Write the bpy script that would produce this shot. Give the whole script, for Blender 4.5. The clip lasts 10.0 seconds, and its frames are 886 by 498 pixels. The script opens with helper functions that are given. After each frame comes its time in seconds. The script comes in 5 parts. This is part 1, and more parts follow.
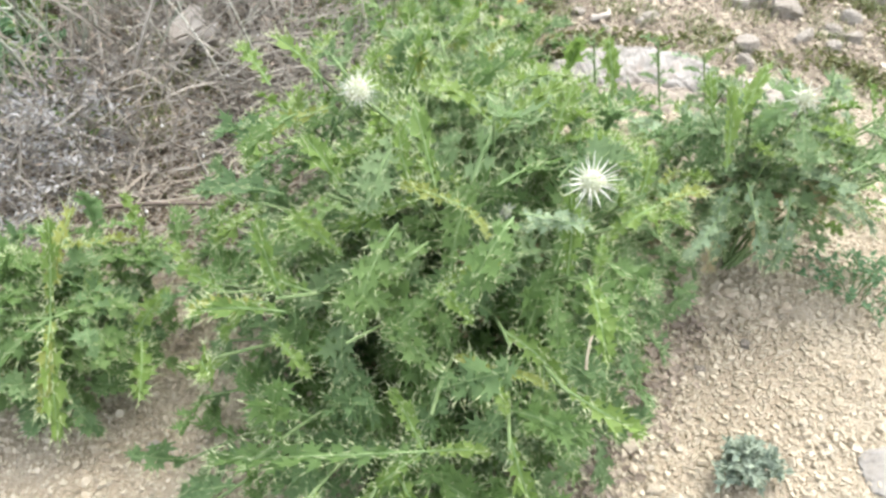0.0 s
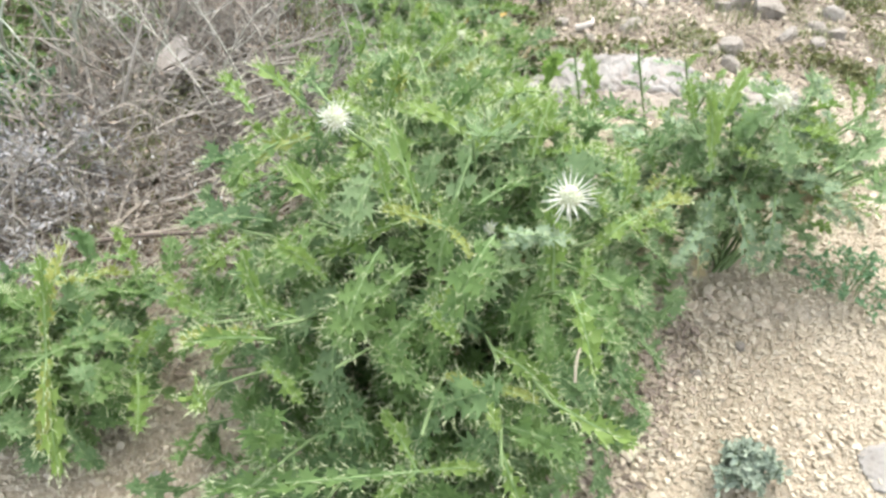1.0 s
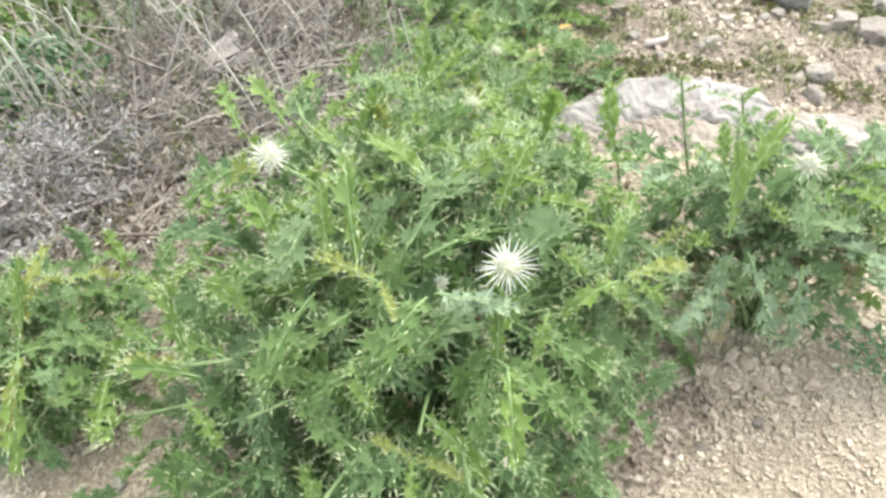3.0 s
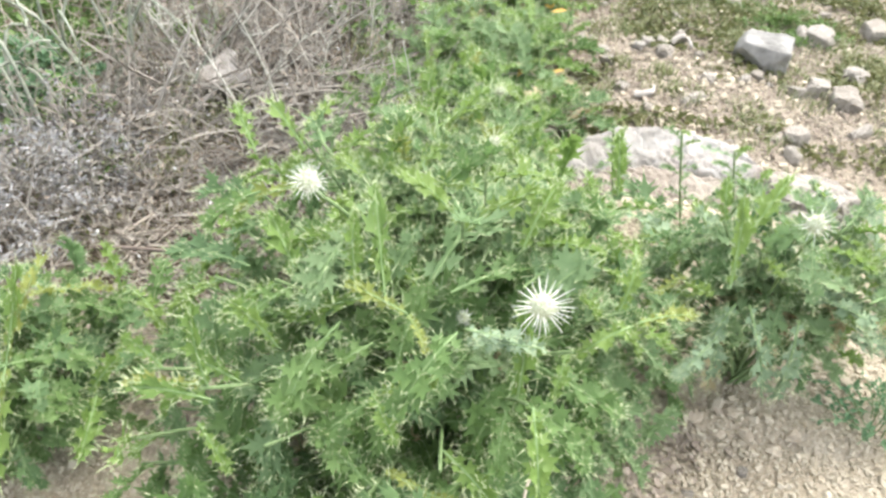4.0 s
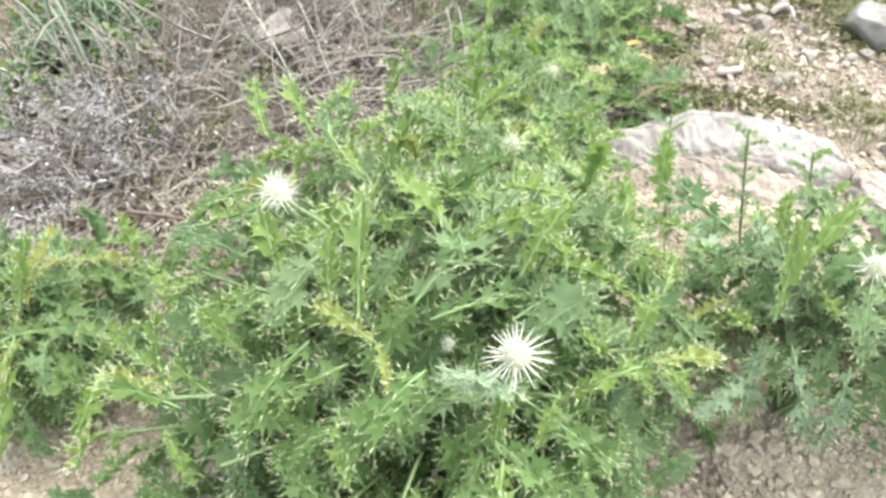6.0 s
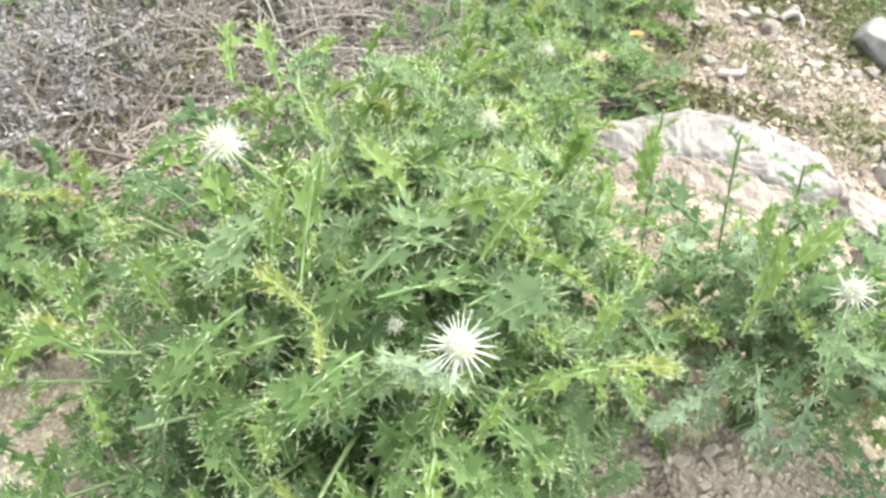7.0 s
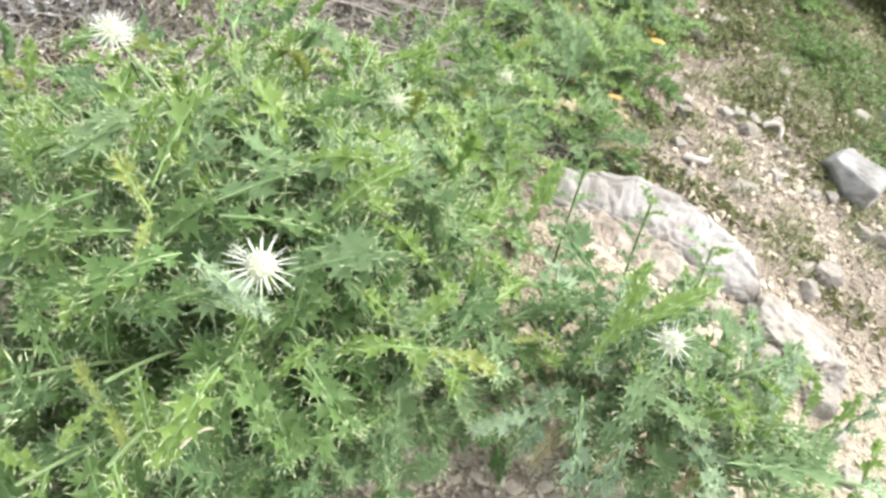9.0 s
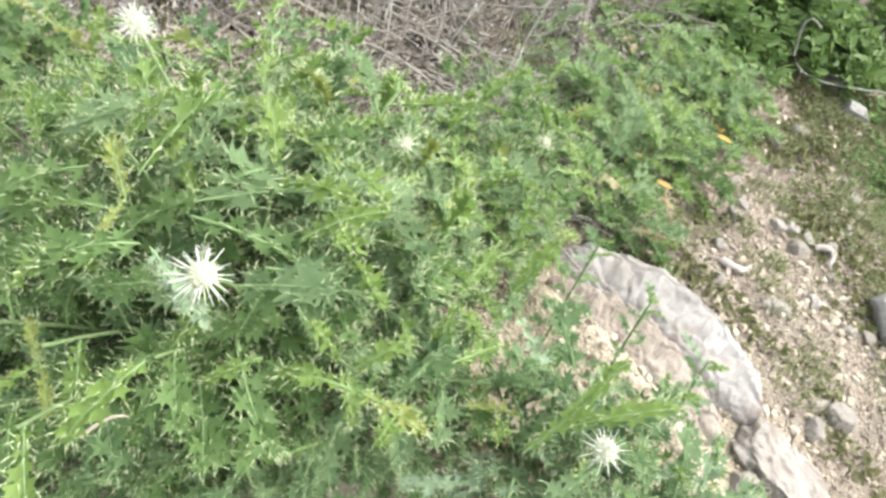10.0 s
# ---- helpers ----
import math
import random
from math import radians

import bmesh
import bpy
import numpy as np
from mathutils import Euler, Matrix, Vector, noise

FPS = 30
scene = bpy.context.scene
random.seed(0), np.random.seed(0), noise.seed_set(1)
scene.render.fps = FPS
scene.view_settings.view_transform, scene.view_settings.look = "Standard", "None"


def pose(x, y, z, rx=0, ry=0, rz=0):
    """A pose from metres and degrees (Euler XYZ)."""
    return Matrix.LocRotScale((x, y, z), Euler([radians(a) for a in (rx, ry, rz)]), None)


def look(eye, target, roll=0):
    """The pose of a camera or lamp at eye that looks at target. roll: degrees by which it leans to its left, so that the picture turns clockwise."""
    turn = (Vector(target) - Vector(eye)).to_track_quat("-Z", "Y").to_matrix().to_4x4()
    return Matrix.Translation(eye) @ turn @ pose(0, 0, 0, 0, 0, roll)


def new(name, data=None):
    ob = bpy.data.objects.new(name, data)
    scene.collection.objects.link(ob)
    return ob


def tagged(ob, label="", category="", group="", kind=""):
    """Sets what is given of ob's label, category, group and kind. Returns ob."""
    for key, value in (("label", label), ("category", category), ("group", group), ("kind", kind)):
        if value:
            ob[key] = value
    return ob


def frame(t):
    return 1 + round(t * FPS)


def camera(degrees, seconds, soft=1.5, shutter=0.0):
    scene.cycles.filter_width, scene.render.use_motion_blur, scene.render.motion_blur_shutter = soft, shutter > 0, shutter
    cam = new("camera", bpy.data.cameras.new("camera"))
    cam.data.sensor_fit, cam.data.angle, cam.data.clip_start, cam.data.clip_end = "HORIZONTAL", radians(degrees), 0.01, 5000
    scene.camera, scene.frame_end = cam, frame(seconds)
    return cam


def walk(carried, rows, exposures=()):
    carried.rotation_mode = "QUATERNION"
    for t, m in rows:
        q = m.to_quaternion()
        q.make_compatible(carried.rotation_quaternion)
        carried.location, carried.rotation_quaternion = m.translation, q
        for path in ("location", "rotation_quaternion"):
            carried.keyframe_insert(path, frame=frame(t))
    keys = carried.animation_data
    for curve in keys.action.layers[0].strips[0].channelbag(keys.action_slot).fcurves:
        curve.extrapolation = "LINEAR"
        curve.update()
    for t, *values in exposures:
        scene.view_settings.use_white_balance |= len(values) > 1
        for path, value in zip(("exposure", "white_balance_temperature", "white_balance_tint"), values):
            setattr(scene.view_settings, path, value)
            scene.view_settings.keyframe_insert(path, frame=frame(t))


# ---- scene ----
cam = camera(62.7, 10.0, soft=2.8)
PATH = [
    (0, (0.002, 0.024, 1.1), (0.002, 1.432, -0.32), -0.1),
    (0.5, (0.017, 0.021, 1.107), (0.019, 1.442, -0.3), -1.5),
    (1, (0.027, 0.025, 1.114), (0.016, 1.455, -0.285), -3.2),
    (1.5, (0.068, 0.051, 1.116), (0.037, 1.461, -0.302), -6.1),
    (2, (0.147, 0.099, 1.105), (-0.027, 1.499, -0.312), -4.7),
    (2.2, (0.191, 0.123, 1.108), (-0.122, 1.496, -0.312), -6.0),
    (3.3, (0.213, 0.142, 1.11), (-0.054, 1.557, -0.277), -5.4),
    (3.5, (0.191, 0.138, 1.12), (0.002, 1.602, -0.228), -5.4),
    (4, (0.125, 0.129, 1.12), (-0.045, 1.594, -0.23), 1.6),
    (4.5, (0.188, 0.181, 1.141), (-0.062, 1.644, -0.199), -0.6),
    (5, (0.257, 0.221, 1.131), (-0.114, 1.634, -0.234), 1.4),
    (5.2, (0.252, 0.215, 1.127), (-0.197, 1.561, -0.282), -5.4),
    (6.3, (0.204, 0.281, 1.123), (-0.12, 1.596, -0.349), 5.5),
    (6.5, (0.198, 0.284, 1.113), (-0.086, 1.616, -0.353), 10.0),
    (7, (0.237, 0.31, 1.089), (-0.107, 1.586, -0.412), 6.1),
    (7.5, (0.357, 0.32, 1.119), (-0.028, 1.684, -0.292), 10.7),
    (8, (0.421, 0.292, 1.133), (-0.077, 1.637, -0.262), 13.0),
    (8.5, (0.423, 0.304, 1.12), (-0.037, 1.674, -0.262), 16.1),
    (9, (0.423, 0.304, 1.091), (0.033, 1.646, -0.34), 20.9),
    (9.5, (0.399, 0.335, 1.124), (-0.028, 1.674, -0.299), 26.4),
    (9.9, (0.459, 0.369, 1.14), (-0.092, 1.609, -0.329), 25.8),
    (10, (0.486, 0.382, 1.142), (-0.08, 1.661, -0.288), 29.4),
]
EXPOSURES = [(0.0, 1.12), (2.2, 1.12), (3.5, 1.22), (5.0, 1.30), (7.0, 1.34), (8.5, 1.28), (10.0, 1.14)]
walk(cam, [(t, look(eye, target, roll)) for t, eye, target, roll in PATH], EXPOSURES)

# ---- light: a bright, thinly overcast day ----
SUN_EL, SUN_AZ = 58.0, 38.0          # azimuth: degrees from +y towards +x
world = bpy.data.worlds.new("world")
scene.world = world
world.use_nodes = True
wn = world.node_tree
sky = wn.nodes.new("ShaderNodeTexSky")
sky.sky_type, sky.sun_disc = "NISHITA", False
sky.sun_elevation, sky.sun_rotation = radians(SUN_EL), radians(SUN_AZ)
sky.dust_density, sky.air_density = 4.0, 1.0
pale = wn.nodes.new("ShaderNodeHueSaturation")
pale.inputs["Saturation"].default_value = 0.35
wn.links.new(sky.outputs[0], pale.inputs["Color"])
wn.links.new(pale.outputs[0], wn.nodes["Background"].inputs["Color"])
wn.nodes["Background"].inputs["Strength"].default_value = 0.307
sun_data = bpy.data.lights.new("sun", "SUN")
sun_data.energy, sun_data.angle, sun_data.color = 0.45, radians(70), (1.0, 0.96, 0.9)
sun = new("sun", sun_data)
sun_dir = Vector((math.sin(radians(SUN_AZ)) * math.cos(radians(SUN_EL)), math.cos(radians(SUN_AZ)) * math.cos(radians(SUN_EL)), math.sin(radians(SUN_EL))))
sun.matrix_world = look(sun_dir * 30, (0, 0, 0))


# ---- materials ----
class Mat:
    """A small builder of procedural materials."""

    def __init__(self, name, rough=0.8, spec=0.3):
        self.m = bpy.data.materials.new(name)
        self.m.use_nodes = True
        self.t = self.m.node_tree
        self.b = self.t.nodes["Principled BSDF"]
        self.out = self.t.nodes["Material Output"]
        self.b.inputs["Roughness"].default_value = rough
        self.b.inputs["Specular IOR Level"].default_value = spec
        self.coord = self.t.nodes.new("ShaderNodeTexCoord").outputs["Object"]

    def node(self, kind, **sockets):
        n = self.t.nodes.new(kind)
        for key, value in sockets.items():
            key = key.replace("_", " ")
            if isinstance(value, bpy.types.NodeSocket):
                self.t.links.new(value, n.inputs[key])
            else:
                n.inputs[key].default_value = value
        return n

    def noise(self, scale, detail=4.0, rough=0.6, where=None):
        n = self.node("ShaderNodeTexNoise", Scale=scale, Detail=detail, Roughness=rough)
        self.t.links.new(where or self.coord, n.inputs["Vector"])
        return n.outputs["Fac"]

    def cells(self, scale, feature="F1", out="Color"):
        n = self.node("ShaderNodeTexVoronoi", Scale=scale)
        n.feature = feature
        self.t.links.new(self.coord, n.inputs["Vector"])
        return n.outputs[out]

    def ramp(self, fac, *stops):
        n = self.t.nodes.new("ShaderNodeValToRGB")
        e = n.color_ramp.elements
        while len(e) < len(stops):
            e.new(0.5)
        for el, (at, colour) in zip(e, stops):
            el.position = at
            el.color = (*colour, 1) if len(colour) == 3 else colour
        self.t.links.new(fac, n.inputs["Fac"])
        return n.outputs["Color"]

    def mix(self, fac, a, b, blend="MIX"):
        n = self.t.nodes.new("ShaderNodeMix")
        n.data_type, n.blend_type = "RGBA", blend
        for sock, value in ((n.inputs[0], fac), (n.inputs[6], a), (n.inputs[7], b)):
            if isinstance(value, bpy.types.NodeSocket):
                self.t.links.new(value, sock)
            elif isinstance(value, (int, float)):
                sock.default_value = value
            else:
                sock.default_value = (*value, 1)
        return n.outputs[2]

    def bump(self, height, strength=0.4, distance=0.002):
        n = self.node("ShaderNodeBump", Strength=strength, Distance=distance, Height=height)
        self.t.links.new(n.outputs[0], self.b.inputs["Normal"])

    def random(self):
        return self.t.nodes.new("ShaderNodeObjectInfo").outputs["Random"]

    def island(self):
        return self.t.nodes.new("ShaderNodeNewGeometry").outputs["Random Per Island"]

    def colour(self, c):
        if isinstance(c, bpy.types.NodeSocket):
            self.t.links.new(c, self.b.inputs["Base Color"])
        else:
            self.b.inputs["Base Color"].default_value = (*c, 1)
        self.base = c
        return self

    def thin(self, share, c=None):
        """Lets part of the light through a leaf."""
        tr = self.t.nodes.new("ShaderNodeBsdfTranslucent")
        c = c or self.base
        if isinstance(c, bpy.types.NodeSocket):
            self.t.links.new(c, tr.inputs["Color"])
        else:
            tr.inputs["Color"].default_value = (*c, 1)
        mx = self.node("ShaderNodeMixShader", Fac=share)
        self.t.links.new(self.b.outputs[0], mx.inputs[1])
        self.t.links.new(tr.outputs[0], mx.inputs[2])
        self.t.links.new(mx.outputs[0], self.out.inputs["Surface"])
        return self


def leaf_material(name, dark, mid, light, per_island=False, share=0.3, rough=0.55):
    a = Mat(name, rough, 0.32)
    pick = a.island() if per_island else a.random()
    c = a.ramp(pick, (0.0, dark), (0.5, mid), (1.0, light))
    mottle = a.noise(90, 3)
    c = a.mix(a.ramp(mottle, (0.35, (0, 0, 0)), (0.7, (0.45, 0.45, 0.45))), c, light)
    a.colour(c)
    a.bump(a.noise(260, 3), 0.35, 0.001)
    return a.thin(share).m


def plain_material(name, c1, c2, scale=60, rough=0.85, bump=0.4, per_island=False, per_object=False, distance=0.002):
    a = Mat(name, rough, 0.25)
    c = a.ramp(a.noise(scale, 5), (0.3, c1), (0.7, c2))
    if per_island or per_object:
        c = a.mix(0.55, c, a.ramp(a.island() if per_island else a.random(), (0.0, c1), (1.0, c2)))
    a.colour(c)
    a.bump(a.noise(scale * 4, 4), bump, distance)
    return a.m


M_BLADE = leaf_material("thistle_blade", (0.102, 0.178, 0.059), (0.143, 0.240, 0.078), (0.184, 0.288, 0.099), share=0.5)
M_BLADE_BLUE = leaf_material("thistle_blade_bluish", (0.104, 0.182, 0.077), (0.144, 0.236, 0.100), (0.188, 0.288, 0.126), share=0.5)
M_BLADE_YOUNG = leaf_material("thistle_blade_young", (0.125, 0.212, 0.052), (0.162, 0.257, 0.063), (0.205, 0.298, 0.078), share=0.44)
M_BLADE_PALE = leaf_material("thistle_blade_underside", (0.165, 0.245, 0.140), (0.215, 0.300, 0.180), (0.270, 0.355, 0.225), share=0.25, rough=0.8)
M_BLADE_FROST = leaf_material("thistle_blade_frosted", (0.128, 0.205, 0.091), (0.170, 0.260, 0.119), (0.215, 0.310, 0.150), share=0.5, rough=0.7)
M_BLADE_YELLOW = leaf_material("thistle_blade_yellow", (0.195, 0.245, 0.060), (0.245, 0.288, 0.072), (0.300, 0.330, 0.095), share=0.38)
M_DRY_BLADE = leaf_material("thistle_blade_withered", (0.26, 0.195, 0.11), (0.37, 0.30, 0.17), (0.48, 0.41, 0.25))
M_RIB = plain_material("leaf_rib", (0.16, 0.26, 0.10), (0.25, 0.35, 0.155), 80, 0.6, 0.2)
M_SPINE = plain_material("spine_cream", (0.37, 0.435, 0.222), (0.52, 0.565, 0.348), 50, 0.5, 0.1)
M_STEM = plain_material("thistle_stem", (0.105, 0.165, 0.062), (0.185, 0.25, 0.112), 90, 0.7, 0.3)
M_HEAD_SPINE = plain_material("head_spine_white", (0.62, 0.62, 0.55), (0.76, 0.765, 0.70), 90, 0.5, 0.1)
M_BUD_SPINE = plain_material("bud_spine_pale_green", (0.40, 0.46, 0.26), (0.55, 0.60, 0.38), 90, 0.5, 0.1)
M_HEAD_CORE = plain_material("head_core", (0.33, 0.37, 0.23), (0.55, 0.57, 0.43), 300, 0.7, 0.5)
M_WEED = leaf_material("weed_leaf", (0.09, 0.17, 0.05), (0.15, 0.25, 0.075), (0.22, 0.32, 0.10), True)
M_WEED_BLUE = leaf_material("creeping_leaf", (0.08, 0.17, 0.085), (0.12, 0.22, 0.11), (0.18, 0.29, 0.15), True)
M_WEED_GREY = leaf_material("grey_herb_leaf", (0.17, 0.22, 0.17), (0.24, 0.30, 0.23), (0.33, 0.38, 0.29), True, 0.15, 0.8)
M_BUSH = leaf_material("bush_leaf", (0.056, 0.108, 0.027), (0.098, 0.168, 0.043), (0.158, 0.235, 0.070), True)
M_VINE = plain_material("vine_bark", (0.10, 0.115, 0.082), (0.19, 0.20, 0.155), 40, 0.85, 0.4)
M_GRASS = leaf_material("grass_blade", (0.10, 0.14, 0.05), (0.155, 0.195, 0.075), (0.26, 0.26, 0.13), True)
M_STRAW = plain_material("dry_straw", (0.185, 0.155, 0.125), (0.44, 0.395, 0.325), 40, 0.8, 0.3, per_island=True)
M_STALK_GREEN = plain_material("grey_green_stalk", (0.175, 0.195, 0.145), (0.31, 0.33, 0.26), 40, 0.8, 0.3)
M_STRAW_PALE = plain_material("pale_stalk", (0.36, 0.355, 0.30), (0.54, 0.53, 0.46), 40, 0.8, 0.3)
M_MOSS = leaf_material("moss_leaf", (0.066, 0.080, 0.026), (0.115, 0.130, 0.046), (0.190, 0.188, 0.082), True)
M_TWIG = plain_material("grey_twig", (0.095, 0.081, 0.064), (0.41, 0.382, 0.332), 60, 0.9, 0.5, per_island=True)
M_TWIG_BROWN = plain_material("brown_twig", (0.075, 0.06, 0.05), (0.20, 0.16, 0.13), 60, 0.9, 0.5, per_island=True)
M_SILVER = plain_material("silvery_dry_leaf", (0.07, 0.067, 0.063), (0.47, 0.465, 0.455), 60, 0.9, 0.3, per_island=True)
M_LITTER = plain_material("dead_leaf_litter", (0.125, 0.097, 0.070), (0.42, 0.355, 0.285), 50, 0.95, 0.4, per_island=True)
M_CURL = plain_material("curled_grey_leaf", (0.115, 0.10, 0.08), (0.40, 0.368, 0.318), 50, 0.95, 0.4, per_island=True)
M_FLOWER_ORANGE = plain_material("orange_leaf", (0.50, 0.30, 0.08), (0.60, 0.42, 0.12), 80, 0.7, 0.2)
M_DRY_LEAF = plain_material("curled_dry_leaf", (0.34, 0.29, 0.215), (0.54, 0.48, 0.37), 60, 0.8, 0.3)
M_CHIP = plain_material("weathered_wood", (0.31, 0.275, 0.235), (0.46, 0.425, 0.38), 30, 0.9, 0.5)
M_GRAVEL = plain_material("gravel_clod", (0.30, 0.252, 0.178), (0.545, 0.490, 0.385), 60, 0.95, 0.6, per_island=True)
M_PEBBLE = plain_material("pebble", (0.34, 0.285, 0.205), (0.52, 0.465, 0.365), 60, 0.95, 0.6, per_object=True)
M_STONE_GREY = plain_material("grey_stone", (0.135, 0.13, 0.118), (0.33, 0.32, 0.295), 14, 0.9, 0.6)


def limestone(name, stain):
    a = Mat(name, 0.85, 0.3)
    c = a.ramp(a.noise(9, 6, 0.65), (0.27, (0.20, 0.178, 0.15)), (0.42, (0.262, 0.246, 0.220)), (0.60, (0.312, 0.300, 0.277)))
    c = a.mix(a.ramp(a.noise(5, 5, 0.7), (0.58, (0, 0, 0)), (0.72, (0.6, 0.6, 0.6))), c, stain)
    c = a.mix(a.ramp(a.noise(70, 3), (0.58, (0, 0, 0)), (0.70, (0.6, 0.6, 0.6))), c, (0.30, 0.26, 0.22))
    # thin dark cracks
    c = a.mix(a.ramp(a.cells(9, "DISTANCE_TO_EDGE", "Distance"), (0.0, (0.22, 0.22, 0.22)), (0.03, (0, 0, 0))), c, (0.17, 0.14, 0.11))
    a.colour(c)
    a.bump(a.noise(24, 9, 0.75), 0.6, 0.011)
    return a.m


M_EARTH = plain_material("dry_earth", (0.30, 0.25, 0.185), (0.46, 0.40, 0.31), 60, 0.95, 0.6)
M_WHITE_STONE = plain_material("whitish_stone", (0.20, 0.173, 0.141), (0.34, 0.317, 0.28), 16, 0.9, 0.9, distance=0.008)
M_PALE_STONE = plain_material("pale_stone", (0.25, 0.22, 0.18), (0.425, 0.392, 0.342), 3, 0.9, 0.7, per_object=True, distance=0.02)
M_LIME = limestone("limestone", (0.33, 0.24, 0.185))
M_LIME_SOIL = plain_material("earth_stained_limestone", (0.155, 0.127, 0.098), (0.335, 0.295, 0.245), 13, 0.95, 0.9, distance=0.008)


def soil_material():
    a = Mat("soil", 0.95, 0.15)
    tan = a.ramp(a.noise(4.5, 7, 0.68), (0.28, (0.25, 0.203, 0.138)), (0.48, (0.385, 0.325, 0.230)), (0.64, (0.50, 0.445, 0.342)))
    tan = a.mix(0.35, tan, a.ramp(a.cells(150), (0.0, (0.19, 0.155, 0.12)), (1.0, (0.52, 0.465, 0.38))))
    grey = a.ramp(a.noise(6, 7, 0.68), (0.3, (0.135, 0.113, 0.085)), (0.5, (0.215, 0.184, 0.142)), (0.7, (0.325, 0.283, 0.226)))
    litter = a.ramp(a.noise(25, 6, 0.7), (0.3, (0.085, 0.064, 0.044)), (0.55, (0.175, 0.138, 0.102)), (0.75, (0.30, 0.25, 0.19)))
    # leaf mould gathers under the dry brush, bare earth to the other side
    place = a.node("ShaderNodeSeparateXYZ", Vector=a.coord)

    def slope(axis, k, c):
        n = a.node("ShaderNodeMath")
        n.operation = "MULTIPLY_ADD"
        a.t.links.new(place.outputs[axis], n.inputs[0])
        n.inputs[1].default_value, n.inputs[2].default_value = k, c
        return n.outputs[0]

    far = a.node("ShaderNodeMath")
    far.operation = "MULTIPLY_ADD"
    a.t.links.new(a.noise(3, 5), far.inputs[0])
    far.inputs[1].default_value = 1.0
    a.t.links.new(slope("Y", 1.6, -2.7), far.inputs[2])
    tan0 = tan
    tan = a.mix(a.ramp(far.outputs[0], (0.2, (0, 0, 0)), (0.8, (0.9, 0.9, 0.9))), tan, grey)
    least = a.node("ShaderNodeMath")
    least.operation = "MINIMUM"
    a.t.links.new(slope("X", -2.2, 0.55), least.inputs[0])
    a.t.links.new(slope("Y", 3.0, -2.9), least.inputs[1])
    wob = a.node("ShaderNodeMath")
    wob.operation = "MULTIPLY_ADD"
    a.t.links.new(a.noise(5, 5), wob.inputs[0])
    wob.inputs[1].default_value = 1.2
    a.t.links.new(least.outputs[0], wob.inputs[2])
    c = a.mix(a.ramp(wob.outputs[0], (0.5, (0, 0, 0)), (0.95, (1, 1, 1))), tan, litter)
    # farther off the tan, grey and mould lie mingled in broad drifts
    drift = a.mix(a.ramp(a.noise(1.1, 6, 0.6), (0.36, (0, 0, 0)), (0.6, (1, 1, 1))), tan0, grey)
    drift = a.mix(a.ramp(a.noise(0.8, 6, 0.65), (0.5, (0, 0, 0)), (0.66, (0.8, 0.8, 0.8))), drift, litter)
    off = a.node("ShaderNodeVectorMath")
    off.operation = "DISTANCE"
    a.t.links.new(a.coord, off.inputs[0])
    off.inputs[1].default_value = (0.1, 1.7, 0.0)
    outer = a.node("ShaderNodeMath")
    outer.operation = "MULTIPLY_ADD"
    a.t.links.new(a.noise(1.5, 5), outer.inputs[0])
    outer.inputs[1].default_value = 2.2
    a.t.links.new(off.outputs["Value"], outer.inputs[2])
    half = a.node("ShaderNodeMath")
    half.operation = "MULTIPLY"
    a.t.links.new(outer.outputs[0], half.inputs[0])
    half.inputs[1].default_value = 0.2
    c = a.mix(a.ramp(half.outputs[0], (0.48, (0, 0, 0)), (0.8, (1, 1, 1))), c, drift)
    a.colour(c)
    a.bump(a.mix(0.5, a.noise(60, 8, 0.75), a.cells(120, "F1", "Distance")), 1.0, 0.012)
    return a.m


M_SOIL = soil_material()


# ---- mesh helpers ----
def mesh_of(name, verts, faces, *mats, which=None, smooth=False):
    me = bpy.data.meshes.new(name)
    me.from_pydata([tuple(v) for v in verts], [], faces)
    for m in mats:
        me.materials.append(m)
    if which is not None:
        me.polygons.foreach_set("material_index", which)
    if smooth:
        me.polygons.foreach_set("use_smooth", [True] * len(me.polygons))
    me.update()
    return me


def part(name, me, parent, m=None, label=""):
    """Links a mesh as one part under a thing."""
    ob = new(name, me)
    ob.parent = parent
    if m is not None:
        ob.matrix_local = m
    if label:
        tagged(ob, label)
    return ob


def ground_z(x, y):
    s = max(-1.6, min(1.6, x))
    z = 0.03 - 0.055 * s + 0.012 * noise.noise((x * 1.3, y * 1.3, 3.1))
    # a low crumbling step of earth under the plant on the right
    edge = 0.93 + 0.05 * noise.noise((x * 5, 2.0, 0.0))
    if 0.3 < x < 0.95:
        fade = min(1, (x - 0.3) / 0.1, (0.95 - x) / 0.15)
        z += 0.03 * fade * max(0, min(1, (y - edge) / 0.025))
    # soil heaped against the front of the slab
    if 0.1 < x < 0.9 and 1.2 < y < 1.7:
        z += 0.055 * math.exp(-((y - 1.455) / 0.075) ** 2) * max(0, min(1, (x - 0.12) / 0.15, (0.85 - x) / 0.2))
    d = math.hypot(x, y - 1.2)
    if d < 4:
        z += 0.009 * noise.noise((x * 6, y * 6, 0.5)) + 0.005 * noise.noise((x * 18, y * 18, 0.5))
    else:
        z += 0.25 * min(1, (d - 4) / 6) * noise.noise((x * 0.2, y * 0.2, 8.0))
    return z


